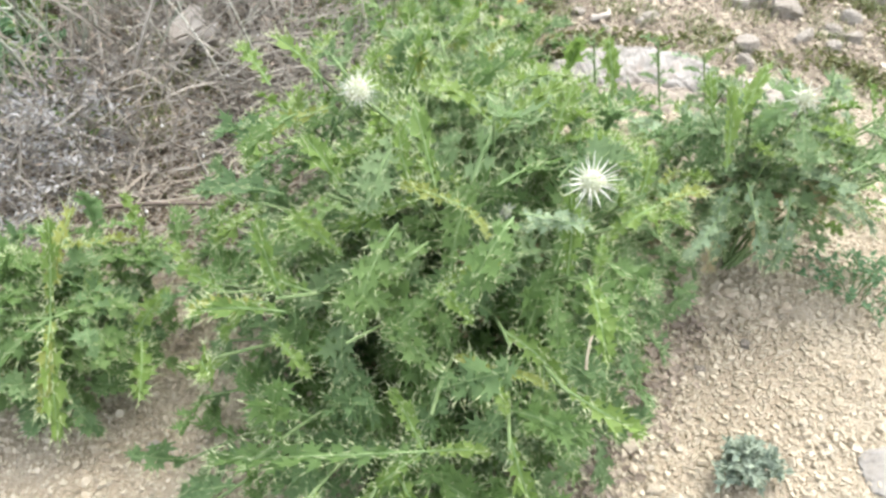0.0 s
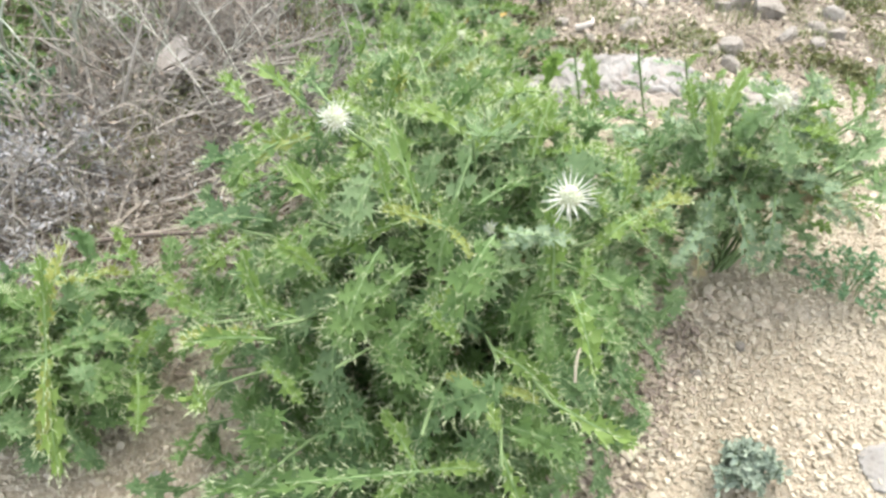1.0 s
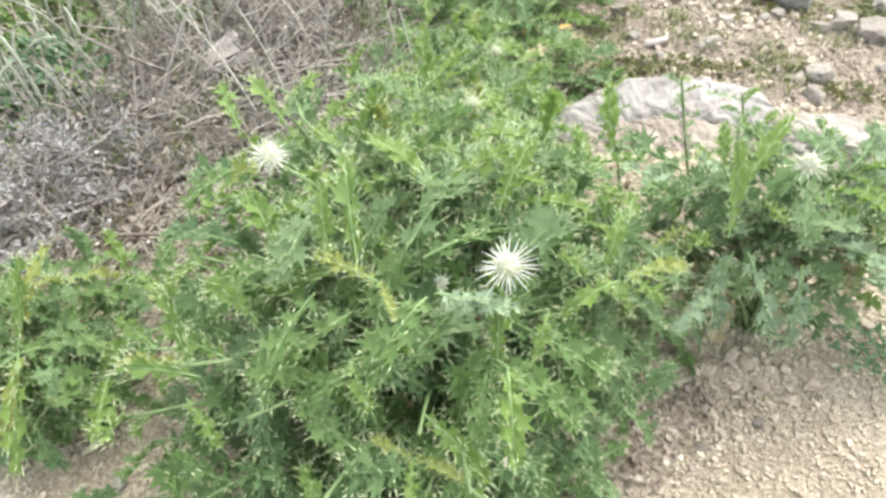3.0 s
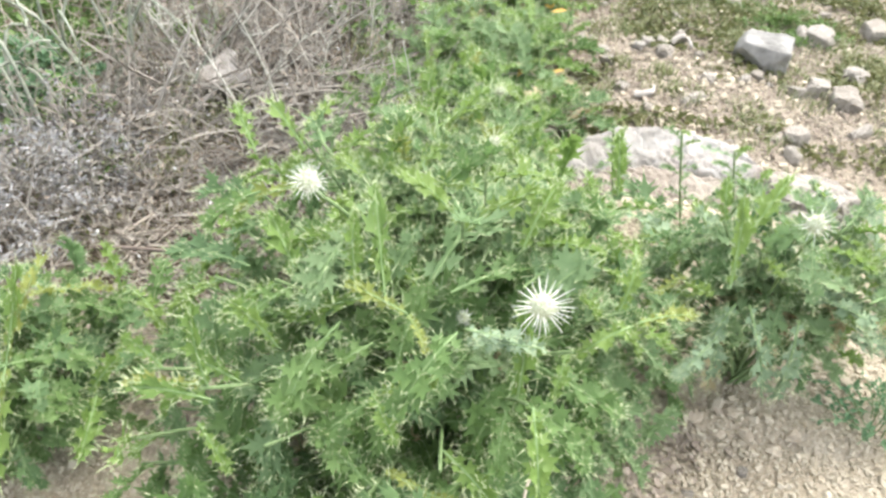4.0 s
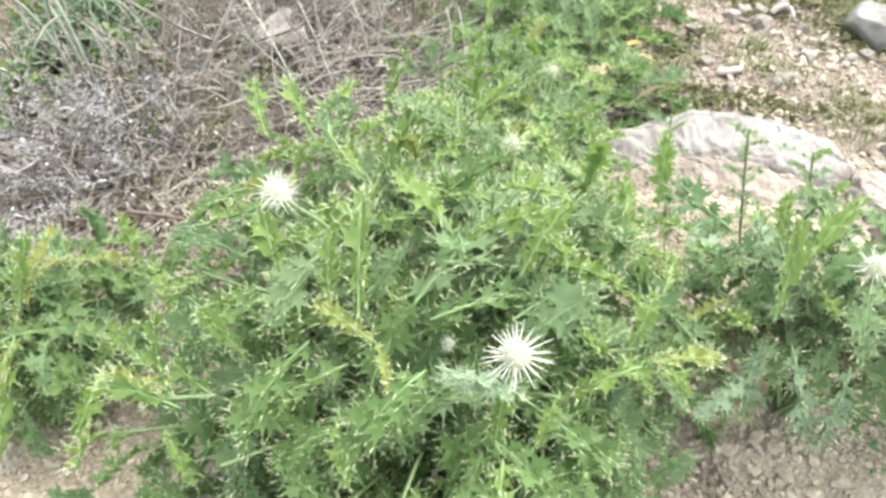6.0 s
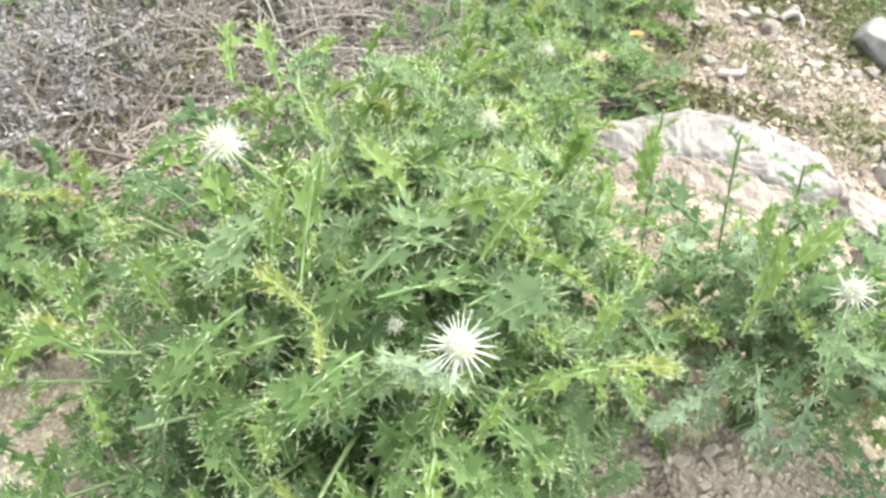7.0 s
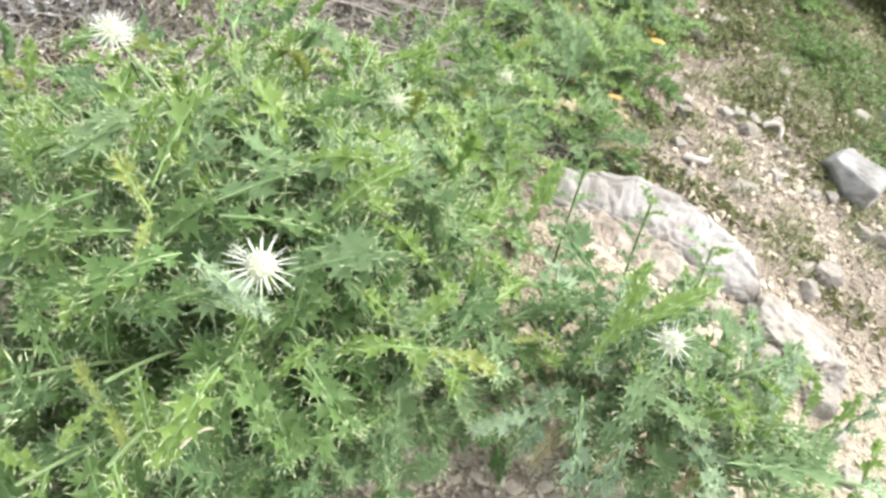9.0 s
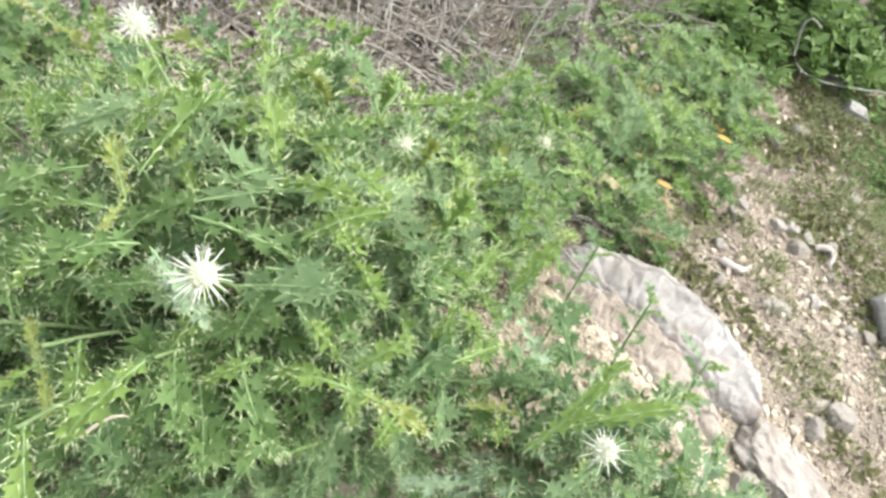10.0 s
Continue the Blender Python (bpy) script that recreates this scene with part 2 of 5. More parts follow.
def tube(verts, faces, pts, r0, r1, sides=4):
    """Adds a tapered tube along pts to verts and faces."""
    base, n = len(verts), len(pts)
    for k, p in enumerate(pts):
        d = (pts[min(k + 1, n - 1)] - pts[max(k - 1, 0)])
        d = d.normalized() if d.length > 1e-9 else Vector((0, 0, 1))
        u = d.orthogonal().normalized()
        v = d.cross(u)
        r = r0 + (r1 - r0) * k / (n - 1)
        for s in range(sides):
            a = 2 * math.pi * s / sides
            verts.append(p + r * (u * math.cos(a) + v * math.sin(a)))
    for k in range(n - 1):
        for s in range(sides):
            a, b = base + k * sides + s, base + k * sides + (s + 1) % sides
            faces.append((a, b, b + sides, a + sides))
    faces.append(tuple(base + (n - 1) * sides + s for s in range(sides)))


def cone(verts, faces, p, d, length, r):
    d = d.normalized()
    u = d.orthogonal().normalized()
    v = d.cross(u)
    b = len(verts)
    for s in range(3):
        a = 2.1 * s
        verts.append(p + r * (u * math.cos(a) + v * math.sin(a)))
    verts.append(p + d * length)
    faces += [(b, b + 1, b + 3), (b + 1, b + 2, b + 3), (b + 2, b, b + 3)]


def bezier(a, b, c, n):
    return [a * (1 - t) ** 2 + b * 2 * t * (1 - t) + c * t * t for t in (k / (n - 1) for k in range(n))]


def scattered(name, template, faces, mats, poses, which=None):
    """Many copies of a small template mesh in one mesh; poses: matrices."""
    tv = np.array([(*v, 1) for v in template])
    ms = np.array([np.array(m)[:3] for m in poses])
    all_v = np.einsum("nij,vj->nvi", ms, tv).reshape(-1, 3)
    nv, all_f = len(tv), []
    for k in range(len(poses)):
        o = k * nv
        all_f.extend([tuple(i + o for i in f) for f in faces])
    me = bpy.data.meshes.new(name)
    me.from_pydata(all_v.tolist(), [], all_f)
    for m in mats:
        me.materials.append(m)
    if which is not None:
        me.polygons.foreach_set("material_index", list(which) * len(poses))
    me.update()
    return me


def turned(x, y, z, size, rng, tilt=180.0):
    return pose(x, y, z, rng.uniform(-tilt, tilt), rng.uniform(-tilt, tilt), rng.uniform(0, 360)) @ Matrix.Diagonal(
        (size * rng.uniform(0.75, 1.3), size * rng.uniform(0.7, 1.2), size * rng.uniform(0.5, 0.95), 1))


# ---- stones ----
def rock_mesh(name, size, mat, seed, cuts=9, sub=4, rough=0.06, flat_base=0.35, boxy=0.0, sides=((1, 0.15, 0.1), (-1, 0.2, 0.1), (0.1, 1, 0.15), (-0.15, -1, -0.1), (0.05, -0.12, 1))):
    """A weathered, faceted stone; its base lies at z = 0."""
    rng = random.Random(seed)
    bm = bmesh.new()
    bmesh.ops.create_icosphere(bm, subdivisions=sub, radius=1.0)
    planes = []
    for _ in range(cuts):
        n = Vector((rng.gauss(0, 1), rng.gauss(0, 1), rng.gauss(0, 0.8))).normalized()
        planes.append((n, rng.uniform(0.55, 0.85)))
    if boxy:
        for n in sides:
            planes.append((Vector(n).normalized(), boxy))
    off = Vector((seed * 1.7, seed * 0.3, seed * 2.9))
    for v in bm.verts:
        p = v.co.copy()
        for n, d in planes:
            over = p.dot(n) - d
            if over > 0:
                p -= n * over * 0.98
        p += p.normalized() * (rough * noise.noise(p * 2.2 + off) + rough * 0.5 * noise.noise(p * 6 + off) + rough * 0.3 * noise.noise(p * 11 + off) + rough * 0.16 * noise.noise(p * 25 + off) + rough * 0.35 * abs(noise.noise(p * 3.1 - off)) - rough * 0.5 * max(0, 0.12 - abs(noise.noise(p * 2.7 + off * 2))) / 0.12)
        p.z = max(p.z, -flat_base)
        v.co = Vector((p.x * size[0], p.y * size[1], (p.z + flat_base) * size[2]))
    me = bpy.data.meshes.new(name)
    bm.to_mesh(me)
    bm.free()
    me.materials.append(mat)
    me.polygons.foreach_set("use_smooth", [sub >= 5] * len(me.polygons))
    return me


def lay(name, me, x, y, turn, label, category="stone", group="", sink=0.01, tip=(0, 0)):
    ob = new(name, me)
    ob.matrix_world = pose(x, y, ground_z(x, y) - sink, tip[0], tip[1], turn)
    return tagged(ob, label, category, group)


# ---- thistle leaves ----
# outline of a lobe, as shares of its reach (outwards, forwards): base, back tooth, hind tooth, tip, fore tooth, front tooth
BROAD_LOBE = ((0.27, -0.15), (0.51, -0.50), (0.58, -0.17), (0.89, -0.39), (0.74, -0.10), (1.12, 0.02), (0.76, 0.11), (0.87, 0.39), (0.56, 0.18), (0.45, 0.48), (0.23, 0.16))
BROAD_TEETH = (1, 3, 5, 7, 9)
NARROW_LOBE = ((0.24, -0.20), (0.62, -0.46), (0.58, -0.13), (1.0, 0.0), (0.62, 0.12), (0.66, 0.44), (0.26, 0.20))
NARROW_TEETH = (1, 3, 5)


def leaf_meshes(name, length, width, pairs, mat, rng, arch=0.25, young=False):
    """The blade (with its rib) and the spines of one lobed thistle leaf, along +y from the origin."""
    bv, bf, bw, sv, sf = [], [], [], [], []
    side_bend = rng.uniform(-0.16, 0.16)
    outline, teeth = (NARROW_LOBE, NARROW_TEETH) if young else (BROAD_LOBE, BROAD_TEETH)
    thorn = 0.0130

    def spot(s):
        return Vector((side_bend * length * s * s, length * s * (1 - 0.12 * s), length * arch * (0.9 * s - 1.5 * s * s)))

    def swell(s):
        return (0.5 + 0.95 * s) if s < 0.5 else (1.2 - 0.55 * (s - 0.5) * 2)

    half = width / 2

    def lobe(c, rib0, rib1, way, ahead, reach, side, cup):
        across = (ahead - way * ahead.dot(way)).normalized()
        fold = way.cross(across) * side
        if fold.z < 0:
            fold = -fold
        b = len(bv)
        pts = [c, rib0]
        for i, (o, w) in enumerate(outline):
            q = c + way * reach * o * rng.uniform(0.93, 1.07) + across * reach * w * rng.uniform(0.85, 1.15)
            q += fold * reach * ((cup if i in teeth else 0.0) + rng.uniform(-0.05, 0.05) + cup * 0.5 * abs(w))
            pts.append(q)
        pts.append(rib1)
        mid = c + way * reach * 0.42 - fold * reach * 0.04
        bv.extend(pts)
        bv.append(mid)
        n = len(pts)
        for i in range(1, n):
            q = (b + i, b + (i + 1) % n, b + n)
            bf.append(q if side > 0 else q[::-1])
            bw.append(0)
        bf.append((b, b + 1, b + n) if side > 0 else (b + n, b + 1, b))
        bw.append(0)
        for i in teeth:
            big = 1.0 if i == teeth[len(teeth) // 2] else 0.72
            if big < 1 and rng.random() < 0.18:
                continue
            p = pts[2 + i]
            stray = Vector((rng.uniform(-0.35, 0.35), rng.uniform(-0.35, 0.35), rng.uniform(-0.2, 0.4))) * reach * 0.5
            cone(sv, sf, p - (p - mid).normalized() * 0.0012, (p - mid) + stray, thorn * big * rng.uniform(0.6, 1.3), 0.00064)

    for side in (-1, 1):
        for k in range(pairs):
            s = (k + 0.55 + rng.uniform(-0.14, 0.14) + (0.22 if side > 0 else 0.0)) / (pairs + 0.45)
            ds = 0.5 / (pairs + 0.45)
            reach = half * swell(s) * rng.uniform(0.82, 1.15)
            lean = radians(rng.uniform(12, 34) + 26 * s)
            lift = radians((30 if k % 2 else -4) + rng.uniform(-20, 20))
            c, rib0, rib1 = spot(s), spot(max(0, s - ds)), spot(min(1, s + ds))
            ahead = (rib1 - rib0).normalized()
            way = (Vector((side, 0, 0)) * math.cos(lean) + ahead * math.sin(lean)).normalized()
            way = (way * math.cos(lift) + Vector((0, 0, 1)) * math.sin(lift)).normalized()
            lobe(c, rib0, rib1, way, ahead, reach, side, rng.uniform(0.02, 0.24))
    # the end lobe points on along the rib
    e = spot(0.9)
    on = (spot(1.0) - spot(0.9)).normalized()
    lobe(e, e + Vector((half * 0.2, 0, 0)), e - Vector((half * 0.2, 0, 0)), on, Vector((-1, 0, 0)), half * (0.85 if young else 0.72), 1, 0.1)
    # the wavy wing along the rib that joins the lobes
    for side in (-1, 1):
        b, wave = len(bv), rng.uniform(0, 6.28)
        for k in range(9):
            s = 0.04 + 0.9 * k / 8
            bv.append(spot(s))
            bv.append(spot(s) + Vector((side * half * 0.22 * swell(s) * rng.uniform(0.8, 1.2), 0.1 * half, half * 0.14 * math.sin(wave + 1.9 * k))))
        for k in range(8):
            q = (b + 2 * k, b + 2 * k + 1, b + 2 * k + 3, b + 2 * k + 2)
            bf.append(q if side > 0 else q[::-1])
            bw.append(0)
    n0 = len(bf)
    tube(bv, bf, [spot(k / 7) + Vector((0, 0, 0.0006)) for k in range(8)], 0.001 + length * 0.004, 0.0005, 4)
    bw += [1] * (len(bf) - n0)
    return (mesh_of(name, bv, bf, mat, M_RIB, which=bw, smooth=True), mesh_of(name + "_spines", sv, sf, M_SPINE))


leaf_rng = random.Random(11)
LEAVES = {}
for kind, count, mat, lengths, widths, spacing, arches, young in (
    ("mid", 9, M_BLADE, (0.112, 0.158), (0.058, 0.073), 0.0218, (0.1, 0.4), False),
    ("blue", 7, M_BLADE_BLUE, (0.112, 0.158), (0.058, 0.073), 0.0218, (0.1, 0.4), False),
    ("frost", 6, M_BLADE_FROST, (0.105, 0.150), (0.055, 0.070), 0.0212, (0.1, 0.35), False),
    ("young", 7, M_BLADE_YOUNG, (0.085, 0.125), (0.038, 0.050), 0.0145, (0.0, 0.3), True),
    ("yellow", 4, M_BLADE_YELLOW, (0.08, 0.115), (0.034, 0.042), 0.0125, (0.1, 0.2), True),
    ("long", 4, M_BLADE, (0.19, 0.25), (0.042, 0.052), 0.018, (0.1, 0.3), False),
    ("dry", 3, M_DRY_BLADE, (0.09, 0.13), (0.04, 0.05), 0.02, (0.45, 0.55), False),
    ("pale", 3, M_BLADE_PALE, (0.16, 0.17), (0.042, 0.050), 0.021, (0.1, 0.14), False),
):
    LEAVES[kind] = []
    for k in range(count):
        L = leaf_rng.uniform(*lengths)
        LEAVES[kind].append(leaf_meshes("leaf", L, leaf_rng.uniform(*widths), max(4, round(L / spacing)), mat, leaf_rng, leaf_rng.uniform(*arches), young))


CAMERAWARD = Vector((0.05, -0.5, 0.86)).normalized()   # roughly towards the camera, so that chosen fronds stay in its view


class Thistle:
    """One thistle plant: shoots from a root, each with leaves round it. Counts its leaves, so that those past the limit are joined."""

    def __init__(self, root, label, seed, limit=300, kinds=("mid", "mid", "blue")):
        self.rng = random.Random(seed)
        self.root = Vector((root[0], root[1], ground_z(*root)))
        self.top = tagged(new("thistle", None), label, "thistle", "thistles")
        self.top.matrix_world = Matrix.Translation(self.root)
        self.leaves, self.limit, self.kinds, self.fronds, self.heads, self.gaps, self.shown = [], limit, kinds, [], [], [], []

    def leaf(self, p, d, nod, kind, scale=1.0):
        d = d.normalized()
        z = (nod - d * nod.dot(d))
        z = z.normalized() if z.length > 1e-4 else d.orthogonal().normalized()
        x = d.cross(z)
        m = Matrix.Translation(p - self.root) @ Matrix((x, d, z)).transposed().to_4x4() @ Matrix.Diagonal((scale, scale, scale, 1))
        self.leaves.append((m, kind, self.rng.randrange(len(LEAVES[kind]))))

    def shoot(self, tip, leaves=13, bend=0.35, size=1.0, bare=0.35, tuft=True, radius=0.004, start=None):
        rng, tip = self.rng, Vector(tip)
        a = Vector(start) if start else self.root + Vector((rng.uniform(-0.03, 0.03), rng.uniform(-0.03, 0.03), -0.01))
        flat = Vector((tip.x - a.x, tip.y - a.y, 0))
        c = a + flat * bend + Vector((0, 0, (tip.z - a.z) * (0.75 if not start else 0.5)))
        pts = bezier(a, c, tip, 10)
        v, f = [], []
        tube(v, f, [p - self.root for p in pts], radius, 0.0022, 6)
        part("stem", mesh_of("stem", v, f, M_STEM, smooth=True), self.top)
        spin = rng.uniform(0, 6.28)
        for k in range(leaves):
            u = bare + (1 - bare) * (k + 0.5) / leaves
            spin += 2.4 + rng.uniform(-0.3, 0.3)
            p = a * (1 - u) ** 2 + c * 2 * u * (1 - u) + tip * u * u
            t = ((c - a) * (1 - u) + (tip - c) * u).normalized()
            o = t.orthogonal().normalized()
            side = o * math.cos(spin) + t.cross(o) * math.sin(spin)
            open_ = radians(84 - 26 * u * u + rng.uniform(-12, 12))
            d = side * math.sin(open_) + t * math.cos(open_)
            young = tuft and u > 0.87
            kind = "young" if young and rng.random() < 0.8 else rng.choice(self.kinds)
            if young and kind == "young" and rng.random() < 0.10:
                kind = "yellow"
            if not young and rng.random() < 0.02:
                kind = "long"
            if u < 0.62 and rng.random() < 0.17:
                kind = "dry"
            if kind in ("blue", "long") and p.z > 0.38:
                kind = "frost"
            sc = size * rng.uniform(0.8, 1.15) * (1.0 if young else 1.12 - 0.35 * u)
            reach = 0.12 * sc
            low = p.z + d.z * reach - ground_z(p.x + d.x * reach, p.y + d.y * reach)
            if low < 0.02:
                d.z += (0.02 - low) / reach
            self.leaf(p, d, t * 0.6 + Vector((0, -0.15, 1.0)), kind, sc)

    def frond(self, p, q, kind="mid", which=None):
        """A single leaf that reaches from p to q."""
        p, q = Vector(p), Vector(q)
        k = self.rng.randrange(len(LEAVES[kind])) if which is None else which
        reach = max(v.co.y for v in LEAVES[kind][k][0].vertices)
        size = (q - p).length / reach
        self.leaf(p, q - p, Vector((0, -0.25, 1)), kind, 1.0)
        m, kind, _ = self.leaves.pop()
        m = m @ Matrix.Diagonal((min(size, 1.0), size, min(size, 1.0), 1))
        self.fronds.append((m, kind, k))
        self.shown.append((p, q))

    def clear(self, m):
        """Whether a leaf stays off flower heads and out of gaps opened towards the camera."""
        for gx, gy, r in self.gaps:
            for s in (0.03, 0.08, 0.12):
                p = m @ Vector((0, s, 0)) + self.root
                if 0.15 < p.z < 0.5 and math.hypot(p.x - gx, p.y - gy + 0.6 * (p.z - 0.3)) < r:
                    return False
        # leaves are also dropped where they would hide these fronds from the camera
        for a, b in self.shown:
            for s in (0.03, 0.08, 0.12):
                p = m @ Vector((0, s, 0)) + self.root
                u = max(0.0, min(1.0, (p - a).dot(b - a) / (b - a).length_squared))
                w = p - a - (b - a) * u
                rise = w.dot(CAMERAWARD)
                if 0.0 < rise < 0.2 and (w - CAMERAWARD * rise).length < 0.024:
                    return False
        for at, reach in self.heads:
            for s in (0.0, 0.05, 0.11):
                p = m @ Vector((0, s, 0)) - at
                if math.hypot(p.x, p.y) < reach and p.z > -reach * 0.6:
                    return False
        return True

    def finish(self):
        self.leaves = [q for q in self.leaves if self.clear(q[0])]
        order = sorted(range(len(self.leaves)), key=lambda i: -self.leaves[i][0].translation.z)
        order = [len(self.leaves) + i for i in range(len(self.fronds))] + order
        self.leaves += self.fronds
        rest = {}
        for n, i in enumerate(order):
            m, kind, which = self.leaves[i]
            if n < self.limit:
                blade = part("leaf", LEAVES[kind][which][0], self.top, m)
                tagged(part("spine_fringe", LEAVES[kind][which][1], blade), kind="stuff")
            else:
                rest.setdefault((kind, which), []).append(m)
        for which in (0, 1):
            verts, faces, mi, mats = [], [], [], [M_BLADE, M_RIB, M_BLADE_BLUE, M_BLADE_YOUNG, M_SPINE, M_DRY_BLADE, M_BLADE_PALE, M_BLADE_FROST, M_BLADE_YELLOW]
            for (kind, k), ms in rest.items():
                me = LEAVES[kind][k][which]
                local = [v.co for v in me.vertices]
                polys = [(tuple(q.vertices), mats.index(me.materials[q.material_index])) for q in me.polygons]
                for m in ms:
                    o = len(verts)
                    verts += [m @ co for co in local]
                    for q, w in polys:
                        faces.append(tuple(i + o for i in q))
                        mi.append(w)
            if verts:
                ob = part("inner_foliage" if which == 0 else "inner_spine_fringe", mesh_of("foliage", verts, faces, *mats, which=mi), self.top)
                tagged(ob, kind="stuff")
        return self.top


def head_parts(thistle, at, tilt, core, spikes, reach, seed, spread=0.3, thick=0.0016, spine_mat=None):
    """A round flower head on a thistle: a core of small florets and long pale spines, each a part."""
    thistle.heads.append((Vector(at) - thistle.root, core + reach))
    rng = random.Random(seed)
    v, f = [], []
    bm = bmesh.new()
    bmesh.ops.create_icosphere(bm, subdivisions=3, radius=core)
    for q in bm.verts:
        q.co *= 1 + 0.16 * noise.noise(q.co * 400)
    me = bpy.data.meshes.new("flower_head")
    # short florets all over the core
    for q in list(bm.verts)[::3]:
        d = q.co.normalized()
        r = bmesh.ops.create_cone(bm, cap_ends=True, segments=4, radius1=core * 0.09, radius2=core * 0.02, depth=core * 0.5)
        turn = d.to_track_quat("Z", "Y").to_matrix().to_4x4()
        bmesh.ops.transform(bm, matrix=Matrix.Translation(d * core * 1.15) @ turn, verts=r["verts"])
    bm.to_mesh(me)
    bm.free()
    me.materials.append(M_HEAD_CORE)
    head = part("flower_head", me, thistle.top, Matrix.Translation(Vector(at) - thistle.root) @ pose(0, 0, 0, *tilt), "pale green unopened spiny head" if spine_mat else "white spiny globe flower head")
    sv, sf = [], []
    tube(sv, sf, [Vector((0, 0, 0)), Vector((0, 0, 0.25)), Vector((0, 0, 0.7)), Vector((0, 0, 1.0))], 0.6, 0.12, 5)
    sv = [Vector((q.x * (1 if q.z < 0.5 else 0.9), q.y * (1 if q.z < 0.5 else 0.9), q.z)) for q in sv]
    spine = mesh_of("head_spine", sv, sf, spine_mat or M_HEAD_SPINE, smooth=True)
    for k in range(spikes):
        a = 2.39996 * k
        h = -0.35 + (spread + 0.35) * 2 * ((k + 0.5) / spikes) if spread < 0.6 else 1 - 1.7 * (k + 0.5) / spikes
        h = max(-0.95, min(0.98, h + rng.uniform(-0.08, 0.08)))
        w = math.sqrt(1 - h * h)
        d = Vector((w * math.cos(a), w * math.sin(a), h))
        l = reach * rng.uniform(0.75, 1.2)
        part("spine", spine, head, Matrix.Translation(d * core * 0.7) @ d.to_track_quat("Z", "Y").to_matrix().to_4x4() @ Matrix.Diagonal((thick, thick * 0.7, l, 1)))
    return head


# ---- ground ----
def axis_steps(lo, hi, fine, far):
    inner = np.arange(lo, hi, fine)
    grow, out = fine, []
    p = hi
    while p < far:
        out.append(p)
        grow *= 1.25
        p += grow
    out.append(far)
    left, grow, p = [], fine, lo
    while p > -far:
        grow *= 1.25
        p -= grow
        left.append(max(p, -far))
    return np.concatenate([left[::-1], inner, out])


xs, ys = axis_steps(-1.9, 1.7, 0.013, 400.0), axis_steps(0.2, 3.6, 0.013, 400.0)
gv = [(x, y, ground_z(x, y)) for y in ys for x in xs]
nx = len(xs)
gf = [(j * nx + i, j * nx + i + 1, (j + 1) * nx + i + 1, (j + 1) * nx + i) for j in range(len(ys) - 1) for i in range(nx - 1)]
ground = tagged(new("ground", mesh_of("ground", gv, gf, M_SOIL, smooth=True)), "tan stony soil with gravel and leaf litter", "ground", kind="structure")

# ---- rocks ----
def bowed_slab(name, a, c, e, width, height, mat, seed, rough=0.012, lean=0.02):
    """A weathered slab swept along a bowed line, its foot sunk in the soil; a, c, e: plan of the line."""
    a, c, e = Vector((*a, 0)), Vector((*c, 0)), Vector((*e, 0))
    n, profile = 220, []
    for k in range(56):
        ang = math.pi * k / 55
        x, z = math.cos(ang), math.sin(ang)
        profile.append((math.copysign(abs(x) ** 0.6, x), z ** 0.36))
    v, f, m = [], [], len(profile)
    for i in range(n):
        u = i / (n - 1)
        p = a * (1 - u) ** 2 + c * 2 * u * (1 - u) + e * u * u
        d = ((c - a) * (1 - u) + (e - c) * u).normalized()
        out = Vector((-d.y, d.x, 0))
        close = max(0.02, 1 - abs(2 * u - 1) ** 4.5) ** 0.5
        w = width * (0.62 + 0.38 * math.sin(math.pi * min(1, u * 0.75 + 0.22))) * close * (1 + 0.16 * noise.noise((u * 5, seed, 0.3)) + 0.10 * noise.noise((u * 19, seed, 0.7)))
        for x, z in profile:
            q = p + out * x * w / 2
            q.z = ground_z(p.x, p.y) - 0.03 + z * (height + 0.03) * (0.55 + 0.45 * close) + lean * x * z
            g = Vector((q.x * 7 + seed, q.y * 7, q.z * 7))
            rise = 0.55 * noise.noise(g) + 0.45 * noise.noise(g * 2.3) + 0.35 * noise.noise(g * 5.1) + 0.22 * noise.noise(g * 11) + 0.14 * noise.noise(g * 23)
            # bedding: the stone breaks in thin steps
            q += (out * x * 0.5 + Vector((0, 0, 1))) * rough * rise
            q.z += 0.006 * (abs(noise.noise((g.x * 1.6, g.y * 4.2, 3.0))) < 0.09) * -z
            v.append(q)
    for i in range(n - 1):
        for k in range(m - 1):
            b = i * m + k
            f.append((b, b + 1, b + m + 1, b + m))
    f += [tuple(range(m))[::-1], tuple((n - 1) * m + k for k in range(m))]
    base = Vector((c.x, c.y, ground_z(c.x, c.y)))
    ob = new(name, mesh_of(name, [q - base for q in v], f, mat, smooth=True))
    ob.matrix_world = Matrix.Translation(base)
    return ob


tagged(bowed_slab("slab_rock", (0.205, 1.612), (0.475, 1.795), (0.738, 1.672), 0.165, 0.054, M_LIME, 5.0, 0.014), "long bowed pale limestone slab half sunk in the soil", "rock")
tagged(bowed_slab("slab_rock", (0.24, 1.50), (0.48, 1.63), (0.70, 1.53), 0.135, 0.036, M_LIME_SOIL, 9.0, 0.016, 0.014), "low brown stained shelf of limestone under the pale slab", "rock")
lay("slab_rock", rock_mesh("slab_rock", (0.125, 0.10, 0.05), M_WHITE_STONE, 8, 9, 5, 0.19, 0.4, boxy=0.68), 0.828, 1.650, 8, "cracked pinkish limestone block half sunk in the soil", "rock", sink=0.01)
